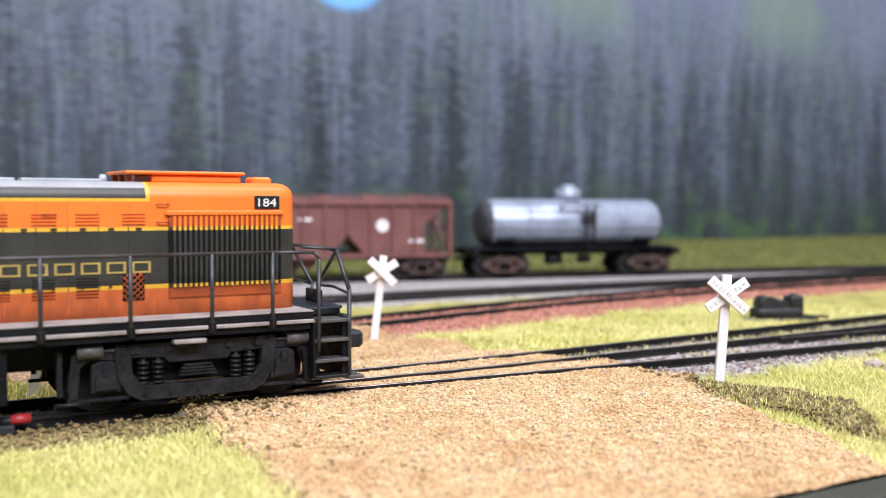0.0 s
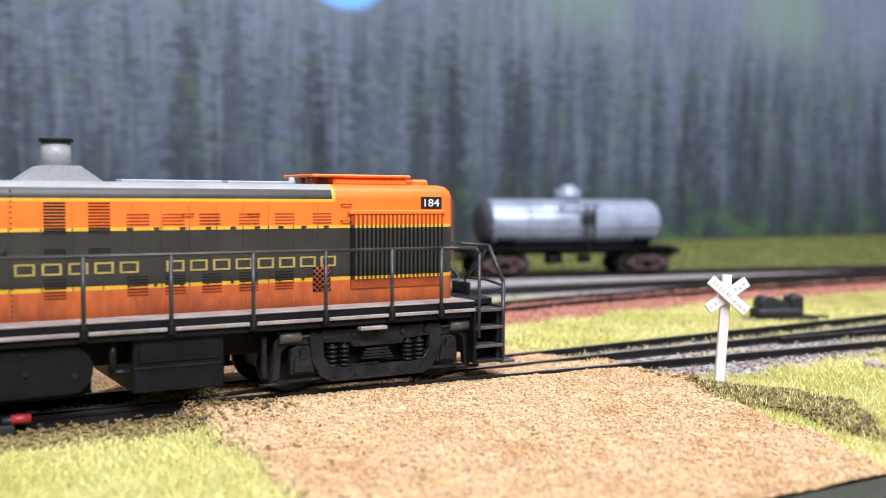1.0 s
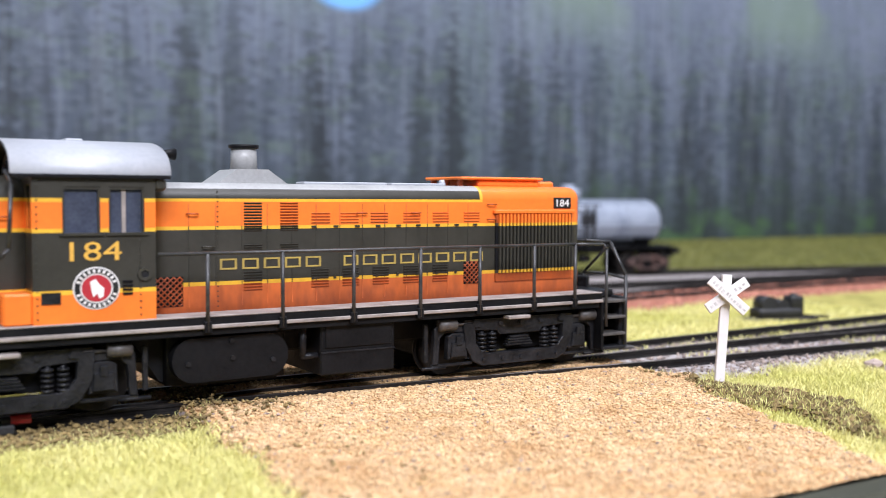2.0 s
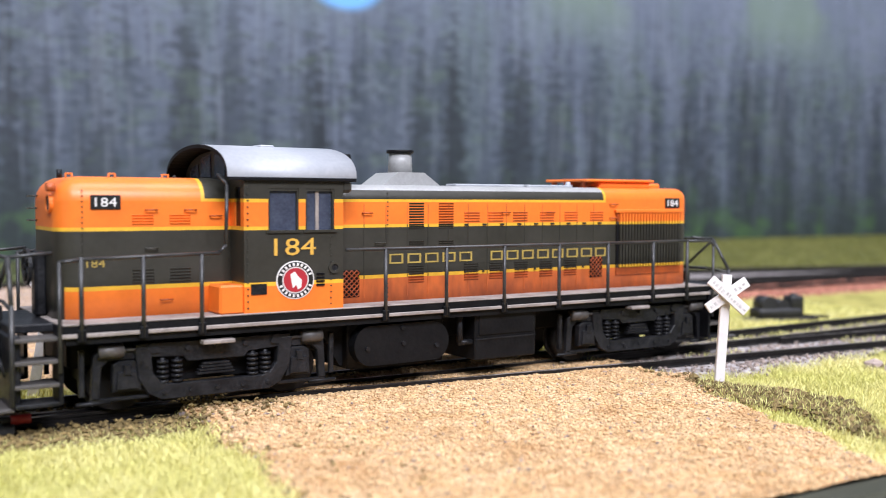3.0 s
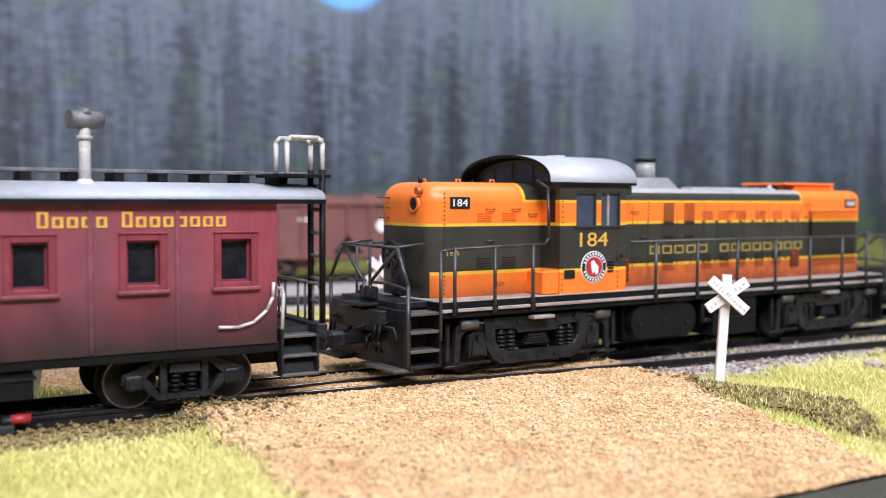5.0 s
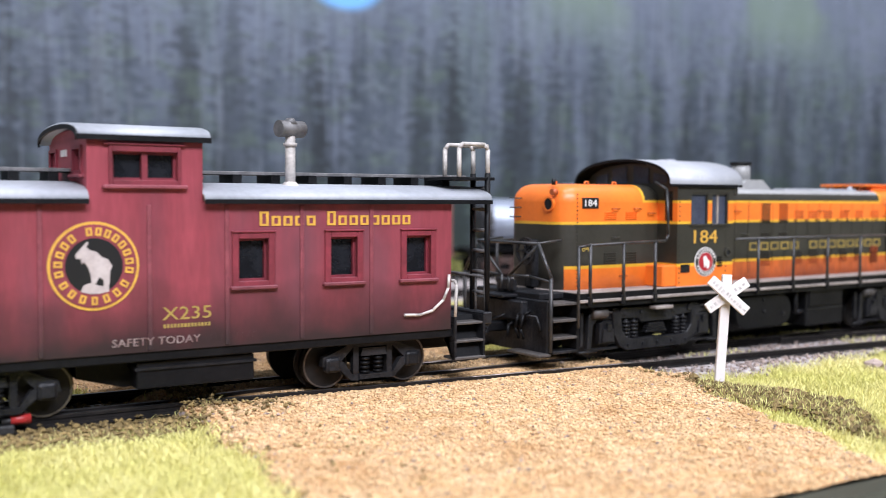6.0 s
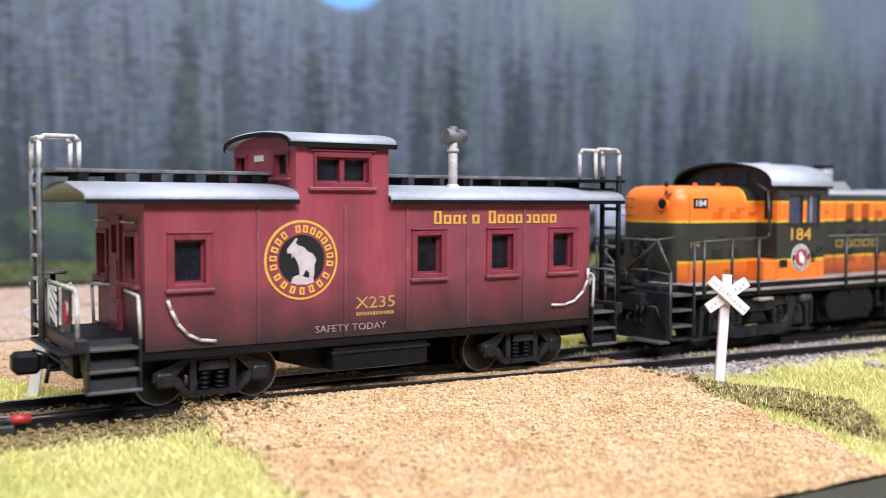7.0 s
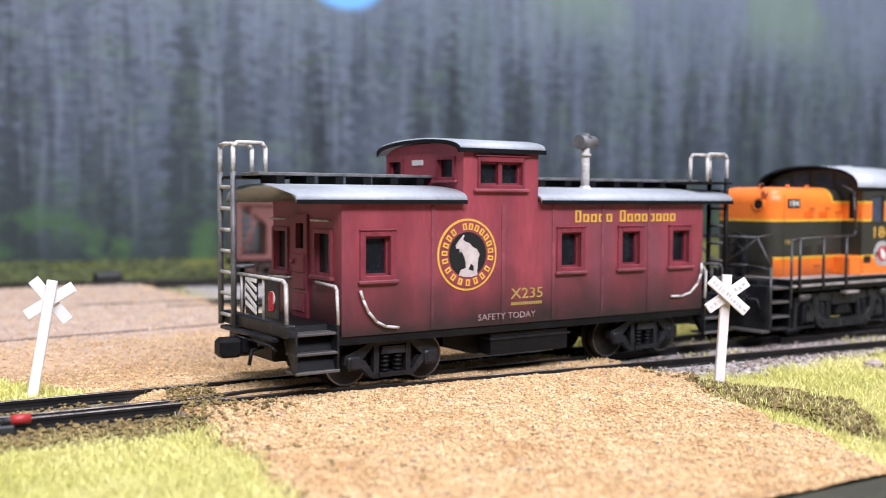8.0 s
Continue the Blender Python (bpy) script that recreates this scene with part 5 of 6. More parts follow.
            bmesh.ops.translate(bm, verts=bm.verts, vec=(-19.4 + 6.35 * math.cos(a), 0, 28.2 + 6.35 * math.sin(a)))
            part("painted_mark", true_round(bm, -19.4), GOLD, em)
    for b in name_shapes(10.4, 43.2, (5, 8), 35.2, 37.2, -16.15, -15.9, 0.52, 0.8, 0.9):
        part("painted_shape", b, GOLD, t)
    part("road_number", words("X235", 2.45, 8.9, -7.8, -16.0, 17.5, 0.1), DULL_GOLD, t, "yellow painted number")
    part("small_writing", bars([(-7.6 + i * 0.62, -7.2 + i * 0.62) for i in range(14)], 16.0, 16.7, -16.1, -15.9), DULL_GOLD, t)
    part("painted_motto", words("SAFETY TODAY", 1.45, 15.6, -16.6, -16.22, 13.0, 0.08), FAINT_PAINT, t, "pale worn painted words")
    part("small_writing", bars([(1.0 + i * 1.0, 1.6 + i * 1.0) for i in range(9)], 13.2, 14.2, -16.05, -15.9), RED, t)
    # curved grab irons
    for pts in ([(-45.4, 21.4), (-44.8, 19.4), (-43.6, 16.8), (-41.8, 14.6), (-39.6, 13.4), (-36.6, 13.0)], [(51.6, 24.0), (51.4, 21.0), (50.2, 18.4), (47.6, 16.2), (44.6, 15.4), (41.0, 15.6)]):
        part("grab_iron", pipe([(x, -16.7, z) for x, z in pts], 0.32), PIPE_WHITE, t, "scuffed white grab iron")
    # ends: door, windows, platform, steps, ladders
    for s in (-1, 1):
        xb = -49.2 if s < 0 else 52.5
        xe = -60.4 if s < 0 else 62.0
        out = (lambda a, b: (min(a, b), max(a, b)))
        dr = part("end_door", pierced(-1.9, 5.1, 14.2, 37.2, [(-0.3, 3.4, 29.6, 35.2)], xb, xb + 0.6 * s, "x"), RED_TRIM, t, "narrow red panelled end door")
        part("door_window", box(*out(xb - 0.5 * s, xb - 0.9 * s), -0.6, 3.7, 29.3, 35.5), GLASS_DARK, dr)
        for z0, z1 in ((24.2, 28.4), (20.4, 23.2), (15.4, 19.4)):
            part("door_panel", box(*out(xb + 0.5 * s, xb + 0.85 * s), -0.9, 4.1, z0, z1, 0.2), RED_TRIM, dr)
        part("door_knob", rod((xb + 0.5 * s, 4.3, 26.6), (xb + 1.5 * s, 4.3, 26.6), 0.5), FADED_BATTEN, dr)
        for y0, y1 in end_windows:
            w = part("end_window", box(*out(xb - 0.8 * s, xb - 1.2 * s), y0 - 0.3, y1 + 0.3, 24.4, 33.5), GLASS_DARK, t)
            e = bmesh.new()
            for a in ((y0 - 1.0, y0, 24.0, 34.2), (y1, y1 + 1.0, 24.0, 34.2), (y0, y1, 33.2, 34.2)):
                box(*out(xb - 0.2 * s, xb + 0.5 * s), a[0], a[1], a[2], a[3], 0.1, e)
            part("window_frame", e, RED_TRIM, w)
            part("window_sill", box(*out(xb - 0.2 * s, xb + 1.0 * s), y0 - 1.6, y1 + 1.6, 23.2, 24.1, 0.15), FADED_BATTEN, w)
            part("grab_iron", pipe([(xb, y0 + 0.2, 36.0), (xb + 0.9 * s, y0 + 0.2, 36.0), (xb + 0.9 * s, y1 + 0.6, 36.0), (xb, y1 + 0.6, 36.0)], 0.26), PIPE_WHITE, t)
        part("platform", box(*out(xb, xe), -11.5, 11.5, 12.4, 14.2, 0.15), BLACK, t)
        part("end_beam", box(*out(xe - 1.4 * s, xe + 0.8 * s), -16.4, 16.4, 12.2, 15.0, 0.3), DUSTY, t)
        part("end_plank", box(*out(xe + 0.6 * s, xe + 2.4 * s), -13.0, 13.0, 11.2, 12.1, 0.2), DUSTY, t)
        for y0, y1 in ((-16.4, -11.5), (11.5, 16.4)):
            q = -1 if y0 < 0 else 1
            cheek = [(q * 11.5, 14.4), (q * 16.4, 14.4), (q * 16.4, 4.6), (q * 15.2, 4.6), (q * 11.5, 10.6)]
            st = part("step_well", prism(cheek, "x", *out(xb + 0.7 * s, xb + 1.2 * s)), DUSTY, t, "boxed platform steps with slanting cheeks")
            part("step_cheek", prism(cheek, "x", *out(xe - 1.6 * s, xe - 1.1 * s)), DUSTY, st)
            part("step_back", prism([(q * 11.5, 14.2), (q * 12.1, 14.2), (q * 15.6, 5.0), (q * 15.0, 5.0), (q * 11.5, 10.8)], "x", *out(xb + 0.7 * s, xe - 1.1 * s)), BLACK, st)
            for z, d in ((4.6, 0.0), (8.4, 1.0), (12.4, 2.0)):
                part("tread", box(*out(xb + 0.7 * s, xe - 1.1 * s), *sorted((q * 12.0, q * (16.7 - d * 0.3))), z, z + 0.6, 0.12), SCUFFED, st)
        # end railing, with its two plates where the rear end carries them
        top = 23.9 if s < 0 else 23.0
        bm = pipe([(xe, 10.6, 15.0), (xe, 10.6, top - 0.4), (xe, 9.8, top), (xe, -13.4, top), (xe, -14.6, top - 0.8), (xe, -15.0, 15.0)], 0.4)
        for y in ((6.8, 4.2, -4.2) if s < 0 else (7.0, 3.4, -3.4, -7.0, -11.0)):
            rod((xe, y, 15.0), (xe, y, top), 0.28, bm)
        part("end_railing", bm, LADDER_GREY if s > 0 else PIPE_WHITE, t, "worn end platform railing")
        for q in (-1, 1):
            part("corner_rail", pipe([(xb + 0.9 * s, q * 16.3, 14.4), (xb + 1.2 * s, q * 16.3, 21.6), (xb + 1.2 * s, q * 15.6, 22.4), (xb + 1.0 * s, q * 7.0, 22.7), (xb, q * 6.6, 22.7)], 0.34), PIPE_WHITE, t)
        part("coupler", box(*out(xe, xe + 4.6 * s), -1.3, 1.3, 7.6, 10.2, 0.4), BLACK, t)
        part("coupler_knuckle", box(*out(xe + 3.2 * s, xe + 8.0 * s), -2.0, 2.4, 6.8, 11.0, 0.8), BLACK, t)
        part("draft_box", box(*out(xb - 2 * s, xe - 1.4 * s), -5.5, 5.5, 5.8, 12.4, 0.5), BLACK, t)
        part("coupler_lift_bar", pipe([(xe + 1.2 * s, -13.0, 9.4), (xe + 2.4 * s, -12.2, 10.6), (xe + 2.4 * s, -2.0, 10.6), (xe + 4.4 * s, 0, 11.4)], 0.26), DUSTY, t)
        part("brake_hose", pipe([(xe, 4 * s, 9), (xe + 2.4 * s, 4 * s, 8.6), (xe + 3.0 * s, 4 * s, 5.4)], 0.4), BLACK, t)
        # ladder to the roof with its hooped rails
        lx, y0, y1 = xe + (1.2 if s < 0 else 0.2) * s, (8.2 if s < 0 else -15.0), (15.4 if s < 0 else -9.4)
        la = part("ladder", pipe([(lx, y0, 12), (lx, y0, 46.6)], 0.62, None, 6), LADDER_GREY if s < 0 else BLACK, t, "worn dark end ladder")
        part("stile", pipe([(lx, y1, 12), (lx, y1, 46.6)], 0.62, None, 6), LADDER_GREY if s < 0 else BLACK, la)
        for i in range(7):
            part("rung", rod((lx, y0, 14.4 + i * 4.8), (lx, y1, 14.4 + i * 4.8), 0.45), PIPE_WHITE if s < 0 else LADDER_GREY, la)
        deep = 7.2
        for y in (y0, y1):
            part("roof_hoop", pipe([(lx, y, 46.0), (lx, y, 52.0), (lx - 0.9 * s, y, 53.1), (lx - (deep - 0.8) * s, y, 53.1), (lx - deep * s, y, 52.1), (lx - deep * s, y, 45.6)], 0.48), PIPE_WHITE, la, "pale bent-wire roof hoop")
        part("hoop_bar", pipe([(lx, y0, 52.8), (lx, y1, 52.8)], 0.4), PIPE_WHITE, la)
    part("brake_stand", rod((-59.2, 9.4, 13), (-59.2, 9.4, 25.4), 0.5), BLACK, t)
    part("brake_wheel", rod((-59.2, 9.4, 25.2), (-59.2, 9.4, 25.8), 2.6, None, 18), LADDER_GREY, t)
    mp = part("marker_plate", box(-61.0, -60.7, -2.4, 3.4, 15.6, 23.6, 0.1), BLACK, t, "small plate with white slanting stripes")
    for i in range(5):
        z = 15.0 + i * 1.9
        lo, hi = max(z, 15.8), min(z + 2.6, 23.0)
        part("stripe", prism([(3.2, hi), (3.2, min(hi + 0.9, 23.5)), (-2.2, lo + 0.9), (-2.2, lo)], "x", -61.15, -60.95), WHITE, mp)
    mp = part("marker_plate", box(-61.0, -60.7, -12.8, -6.0, 15.8, 23.6, 0.1), DUSTY, t, "small dark plate with a red spot")
    part("spot_ring", rod((-61.0, -9.6, 20.0), (-61.12, -9.6, 20.0), 1.5, None, 16), WHITE, mp)
    part("spot", box(-61.25, -61.05, -10.5, -8.7, 17.4, 21.4, 0.3), EMBLEM_RED, mp)
    # tool box below the floor
    tb = part("tool_box", prism([(-21.4, 10.2), (-21.4, 6.6), (-13.5, 4.3), (10.2, 4.3), (10.2, 10.2)], "y", -10, 10), BLACK, t)
    part("box_front", box(-12.0, 9.8, -14.6, -9.9, 4.4, 9.6, 0.2), BLACK, tb)
    part("box_ledge", box(-12.4, 10.2, -15.0, -9.9, 8.0, 8.5), DUSTY, tb)
    # trucks
    for cx in (-35.8, 35.8):
        arch_bar_truck(t, cx, 18.2, 4.8, DUSTY)
    return t


def arch_bar_truck(t, cx, base, r, mat, y_side=12.2):
    """A cast freight truck: bowed side frames with two holes, journal boxes, springs, four wheels."""
    tr = part("truck", box(cx - 2.5, cx + 2.5, -11, 11, 4.4, 8.0, 0.3), BLACK, t, "cast two-axle truck")
    h, k = base / 2, 1 / TRIM[0]
    for y in (-y_side, y_side):
        s = -1 if y < 0 else 1

        def bar(pts, d0=-0.8, d1=0.8):
            return prism([(cx + u, w * k) for u, w in pts], "y", y + d0, y + d1)

        part("upper_bar", bar([(-h - 2.2, 4.8), (-h - 2.0, 6.6), (-h, 7.3), (-4.8, 9.1), (-3.6, 9.4), (3.6, 9.4), (4.8, 9.1), (h, 7.3), (h + 2.0, 6.6), (h + 2.2, 4.8),
                               (h - 1.6, 4.8), (h - 2.0, 5.7), (4.6, 8.1), (3.4, 8.2), (-3.4, 8.2), (-4.6, 8.1), (-h + 2.0, 5.7), (-h + 1.6, 4.8)]), mat, tr)
        for q in (-1, 1):
            part("lower_bar", bar([(q * (h - 1.4), 4.2), (q * (h - 1.8), 5.6), (q * (h - 2.6), 5.4), (q * 4.7, 2.8), (q * 3.2, 2.7), (q * 3.2, 1.5), (q * 4.9, 1.6)]), mat, tr)
            part("column", bar([(q * 3.2, 1.8), (q * 4.4, 2.0), (q * 4.4, 8.6), (q * 3.2, 8.6)], -0.7, 0.7), mat, tr)
        part("spring_plank", bar([(-3.2, 1.7), (3.2, 1.7), (3.2, 2.7), (-3.2, 2.7)], -1.1, 1.1), mat, tr)
        part("bolster_end", bar([(-2.9, 6.4), (2.9, 6.4), (2.6, 8.0), (-2.6, 8.0)], -1.2, 1.2), mat, tr)
        for u in (-1.5, 1.5):
            sp = bmesh.new()
            for i in range(4):
                rod((cx + u, y, (2.8 + i * 0.9) * k), (cx + u, y, (3.3 + i * 0.9) * k), 1.0, sp, 10)
            rod((cx + u, y, 2.7 * k), (cx + u, y, 6.4 * k), 0.6, sp, 8)
            part("coil_spring", sp, BLACK, tr)
        for u in (-h, h):
            jb = part("journal_box", box(cx + u - 1.7, cx + u + 1.7, min(y - 0.5 * s, y + 1.5 * s), max(y - 0.5 * s, y + 1.5 * s), 3.5 * k, 6.6 * k, 0.7, None, 2), mat, tr)
            part("journal_lid", box(cx + u - 1.2, cx + u + 1.2, min(y + 1.4 * s, y + 1.8 * s), max(y + 1.4 * s, y + 1.8 * s), 3.9 * k, 6.1 * k, 0.2), mat, jb)
    for u in (-h, h):
        part("axle", rod((cx + u, -8, r), (cx + u, 8, r), 0.9), BLACK, tr)
        for y in (-8.4, 8.4):
            s = -1 if y < 0 else 1
            b = rod((cx + u, y - 1.3, r), (cx + u, y + 1.3, r), r, None, 28)
            rod((cx + u, y - s * 1.3, r), (cx + u, y - s * 2.0, r), r + 0.7, b, 28)
            rod((cx + u, y + s * 1.2, r), (cx + u, y + s * 1.7, r), r * 0.32, b, 14)
            rim = ring(cx + u, r, r - 0.3, r + 0.02, y + s * 1.25, y + s * 1.4, 28)
            for m in (b, rim):
                for v in m.verts:
                    v.co.z *= k
            w = part("wheel", b, RAIL_SIDE, tr)
            part("tread", rim, STEEL, w, "bright worn wheel rim")
    return tr


# ---- standing freight cars on the rear siding ----
def place_on_back(t, x):
    t.matrix_basis = Matrix.Translation(Vector((x, float(back_track(x)), 0.0)) * MM) @ pose(0, 0, 0, 0, 0, math.degrees(math.atan(-0.215)))


def hopper_car():
    t = thing("hopper_car", "oxide brown covered hopper car standing on the rear siding", "freight car")
    bd = part("body", prism([(-54, 41), (-54, 39), (-42, 29), (-42, 12), (-10, 12), (0, 23), (10, 12), (42, 12), (42, 29), (54, 39), (54, 41)], "y", -14.5, 14.5), HOPPER, t, "ribbed brown hopper body")
    part("roof", box(-56, 56, -15.2, 15.2, 41, 42.4, 0.4), HOPPER, t)
    for x in (-36, -24, -12, 0, 12, 24, 36):
        part("side_rib", box(x - 0.8, x + 0.8, -16.0, 16.0, 13.5 if abs(x) > 7 else 23, 41.2, 0.2), HOPPER, bd)
    part("top_chord", box(-56, 56, -16.2, 16.2, 38.6, 41.4, 0.3), HOPPER, t)
    part("side_sill", box(-58, 58, -15.6, -13.6, 11.0, 13.4, 0.2), HOPPER, t)
    part("side_sill", box(-58, 58, 13.6, 15.6, 11.0, 13.4, 0.2), HOPPER, t)
    part("centre_sill", box(-57, 57, -3, 3, 9.5, 13, 0.2), BLACK, t)
    for x in (-56, 56):
        for y in (-14.8, 14.8):
            part("corner_post", box(x - 1, x + 1, y - 0.8, y + 0.8, 12, 41.5), HOPPER, t)
        part("end_ladder", pipe([(x, -11, 12), (x, -11, 41)], 0.6), HOPPER, t)
        part("coupler", box(x - 5 if x < 0 else x, x if x < 0 else x + 5, -1.4, 1.4, 8, 10.6, 0.3), BLACK, t)
    for x in (-22, 22):
        part("hopper_chute", prism([(x - 9, 12), (x + 9, 12), (x + 4, 5.5), (x - 4, 5.5)], "y", -9, 9), HOPPER, t)
    part("running_board", box(-58, 58, -5, 5, 43.4, 44.2), HOPPER, t)
    for x in (-38, -13, 13, 38):
        part("roof_hatch", box(x - 5, x + 5, -11, -5.6, 42.2, 43.8, 0.4), HOPPER, t)
    for q in (-1, 1):
        part("end_brace", rod((q * 55.6, -14.6, 13.0), (q * 47.0, -14.6, 32.0), 0.6), HOPPER, t)
        for z in (17, 21, 25, 29, 33, 37):
            part("ladder_rung", rod((q * 56, -14.8, z), (q * 49.5, -14.8, z), 0.35), HOPPER, t)
        part("ladder_stile", rod((q * 49.5, -14.8, 12.5), (q * 49.5, -14.8, 39.0), 0.5), HOPPER, t)
    part("white_marking", disc(18.5, 28.0, 3.4, -14.75, -14.45, 20), WHITE, t, "faded white emblem")
    part("white_marking", box(-26, -19, -14.75, -14.45, 30.5, 32.0), WHITE, t)
    part("white_marking", box(33, 41, -14.75, -14.45, 19, 20.6), WHITE, t)
    for cx in (-41, 41):
        arch_bar_truck(t, cx, 19.5, 5.0, RUST)
    place_on_back(t, 204.5)
    return t


def tank_car():
    t = thing("tank_car", "dull silver tank car with a dome, standing on the rear siding", "freight car")
    prof = [(-50, 0.0), (-50, 5), (-49.4, 9), (-48, 11.8), (-45.5, 13.2), (45.5, 13.2), (48, 11.8), (49.4, 9), (50, 5), (50, 0.0)]
    bm = bmesh.new()
    n = 32
    rows = [[bm.verts.new((u, r * math.cos(2 * math.pi * i / n), 29 + r * math.sin(2 * math.pi * i / n))) for i in range(n)] for u, r in prof]
    for a, b in zip(rows, rows[1:]):
        for i in range(n):
            f = bm.faces.new((a[i], a[(i + 1) % n], b[(i + 1) % n], b[i]))
            # only the left end takes the darker tone
            f.material_index = 1 if (a[0].co.x + b[0].co.x) / 2 < -45 else 0
    bmesh.ops.remove_doubles(bm, verts=bm.verts, dist=1e-4)
    bmesh.ops.recalc_face_normals(bm, faces=bm.faces)
    tk = part("tank", smooth(bm), [TANK, TANK_END], t, "dull silver tank shell")
    part("dome", rod((0, 0, 41), (0, 0, 48.2), 6.6, None, 24), TANK, tk)
    part("dome_lid", rod((0, 0, 48.1), (0, 0, 50.6), 5.2, None, 24, 2.8), TANK, tk)
    for x in (-26, 26):
        part("tank_band", smooth(rod((x - 0.7, 0, 29), (x + 0.7, 0, 29), 13.45, None, 32)), TANK, tk)
    part("dome_platform", box(-11, 11, -15.6, -12.0, 38.6, 39.4), BLACK, t)
    part("platform_rail", pipe([(-10.5, -15.5, 36), (-10.5, -15.5, 39.5)], 0.4), BLACK, t)
    part("side_ladder", pipe([(3, -15.4, 12), (3, -15.4, 39)], 0.5), BLACK, t)
    part("side_ladder", pipe([(8, -15.4, 12), (8, -15.4, 39)], 0.5), BLACK, t)
    for i in range(8):
        part("rung", rod((3, -15.4, 14 + 3 * i), (8, -15.4, 14 + 3 * i), 0.4), BLACK, t)
    part("dark_panel", box(1, 10, -13.6, -12.9, 27, 34, 0.2), TANK_END, t)
    part("hand_rail", pipe([(-48, -14.6, 27), (48, -14.6, 27)], 0.35), TANK, t)
    part("underframe", box(-58, 58, -6, 6, 11, 15.6, 0.4), BLACK, t)
    for x in (-38, 38):
        part("saddle", prism([(-13, 20), (-8, 13), (8, 13), (13, 20)], "x", x - 4, x + 4), BLACK, t)
    for x in (-56, 56):
        part("end_sill", box(x - 2, x + 2, -15, 15, 11, 14, 0.3), BLACK, t)
        part("coupler", box(x - 6 if x < 0 else x, x if x < 0 else x + 6, -1.4, 1.4, 8, 10.6, 0.3), BLACK, t)
    part("air_tank", rod((-16, -9, 8.5), (-8, -9, 8.5), 2.8, None, 14), BLACK, t)
    part("brake_cylinder", rod((2, -9, 8.5), (8, -9, 8.5), 2.4, None, 14), BLACK, t)
    part("walk_board", box(-56, 56, -14.5, -6.0, 14.2, 15.0), BLACK, t)
    for cx in (-40, 40):
        arch_bar_truck(t, cx, 19.5, 5.0, RUST)
    place_on_back(t, 321.5)
    return t


# ---- loose stone, grass and scrub ----
ICO = np.array([(0, 0, 1), (0.894, 0, 0.447), (0.276, 0.851, 0.447), (-0.724, 0.526, 0.447), (-0.724, -0.526, 0.447), (0.276, -0.851, 0.447),
                (0.724, 0.526, -0.447), (-0.276, 0.851, -0.447), (-0.894, 0, -0.447), (-0.276, -0.851, -0.447), (0.724, -0.526, -0.447), (0, 0, -1)])
OCT = np.array([(1, 0, 0), (-1, 0, 0), (0, 1, 0), (0, -1, 0), (0, 0, 1), (0, 0, -1)], float)
OCT_F = [(0, 2, 4), (2, 1, 4), (1, 3, 4), (3, 0, 4), (2, 0, 5), (1, 2, 5), (3, 1, 5), (0, 3, 5)]


def ico_faces():
    f = [(0, i, i % 5 + 1) for i in range(1, 6)] + [(11, 6 + (i + 1) % 5, 6 + i) for i in range(5)]
    for i in range(5):
        a, b, c, d = 1 + i, 1 + (i + 1) % 5, 6 + i, 6 + (i + 4) % 5
        f += [(a, c, b), (a, d, c)]
    return f


def scatter(count, x0, x1, y0, y1, keep, seed):
    """Random places whose share of the ground beats a dice throw."""
    r = np.random.RandomState(seed)
    x, y = r.uniform(x0, x1, count), r.uniform(y0, y1, count)
    ok = r.uniform(0, 1, count) < keep(x, y)
    return x[ok], y[ok], r


def stones(name, label, mat, places, lo, hi, fine=True, sunk=0.25):
    x, y, r = places
    k = len(x)
    shape, faces = (ICO, ico_faces()) if fine else (OCT, OCT_F)
    size = r.uniform(lo, hi, k) * np.where(r.uniform(0, 1, k) > 0.93, 1.35, 1.0)
    v = shape[None] * (1 + r.uniform(-0.28, 0.28, (k, len(shape), 1)))
    v = v * np.stack([r.uniform(0.75, 1.25, k), r.uniform(0.75, 1.25, k), r.uniform(0.55, 0.9, k)], -1)[:, None]
    a = r.uniform(0, 2 * np.pi, k)
    c, s = np.cos(a)[:, None], np.sin(a)[:, None]
    v = np.stack([v[..., 0] * c - v[..., 1] * s, v[..., 0] * s + v[..., 1] * c, v[..., 2]], -1) * size[:, None, None] * 0.5
    v += np.stack([x, y, ground_z(x, y) + size * sunk * r.uniform(0.2, 1.2, k)], -1)[:, None]
    f = (np.array(faces)[None] + (np.arange(k) * len(shape))[:, None, None]).reshape(-1, 3)
    me = bpy.data.meshes.new(name)
    me.from_pydata((v.reshape(-1, 3) * MM).tolist(), [], f.tolist())
    me.materials.append(mat)
    return tagged(new(name, me), label, "stones", "", "stuff")


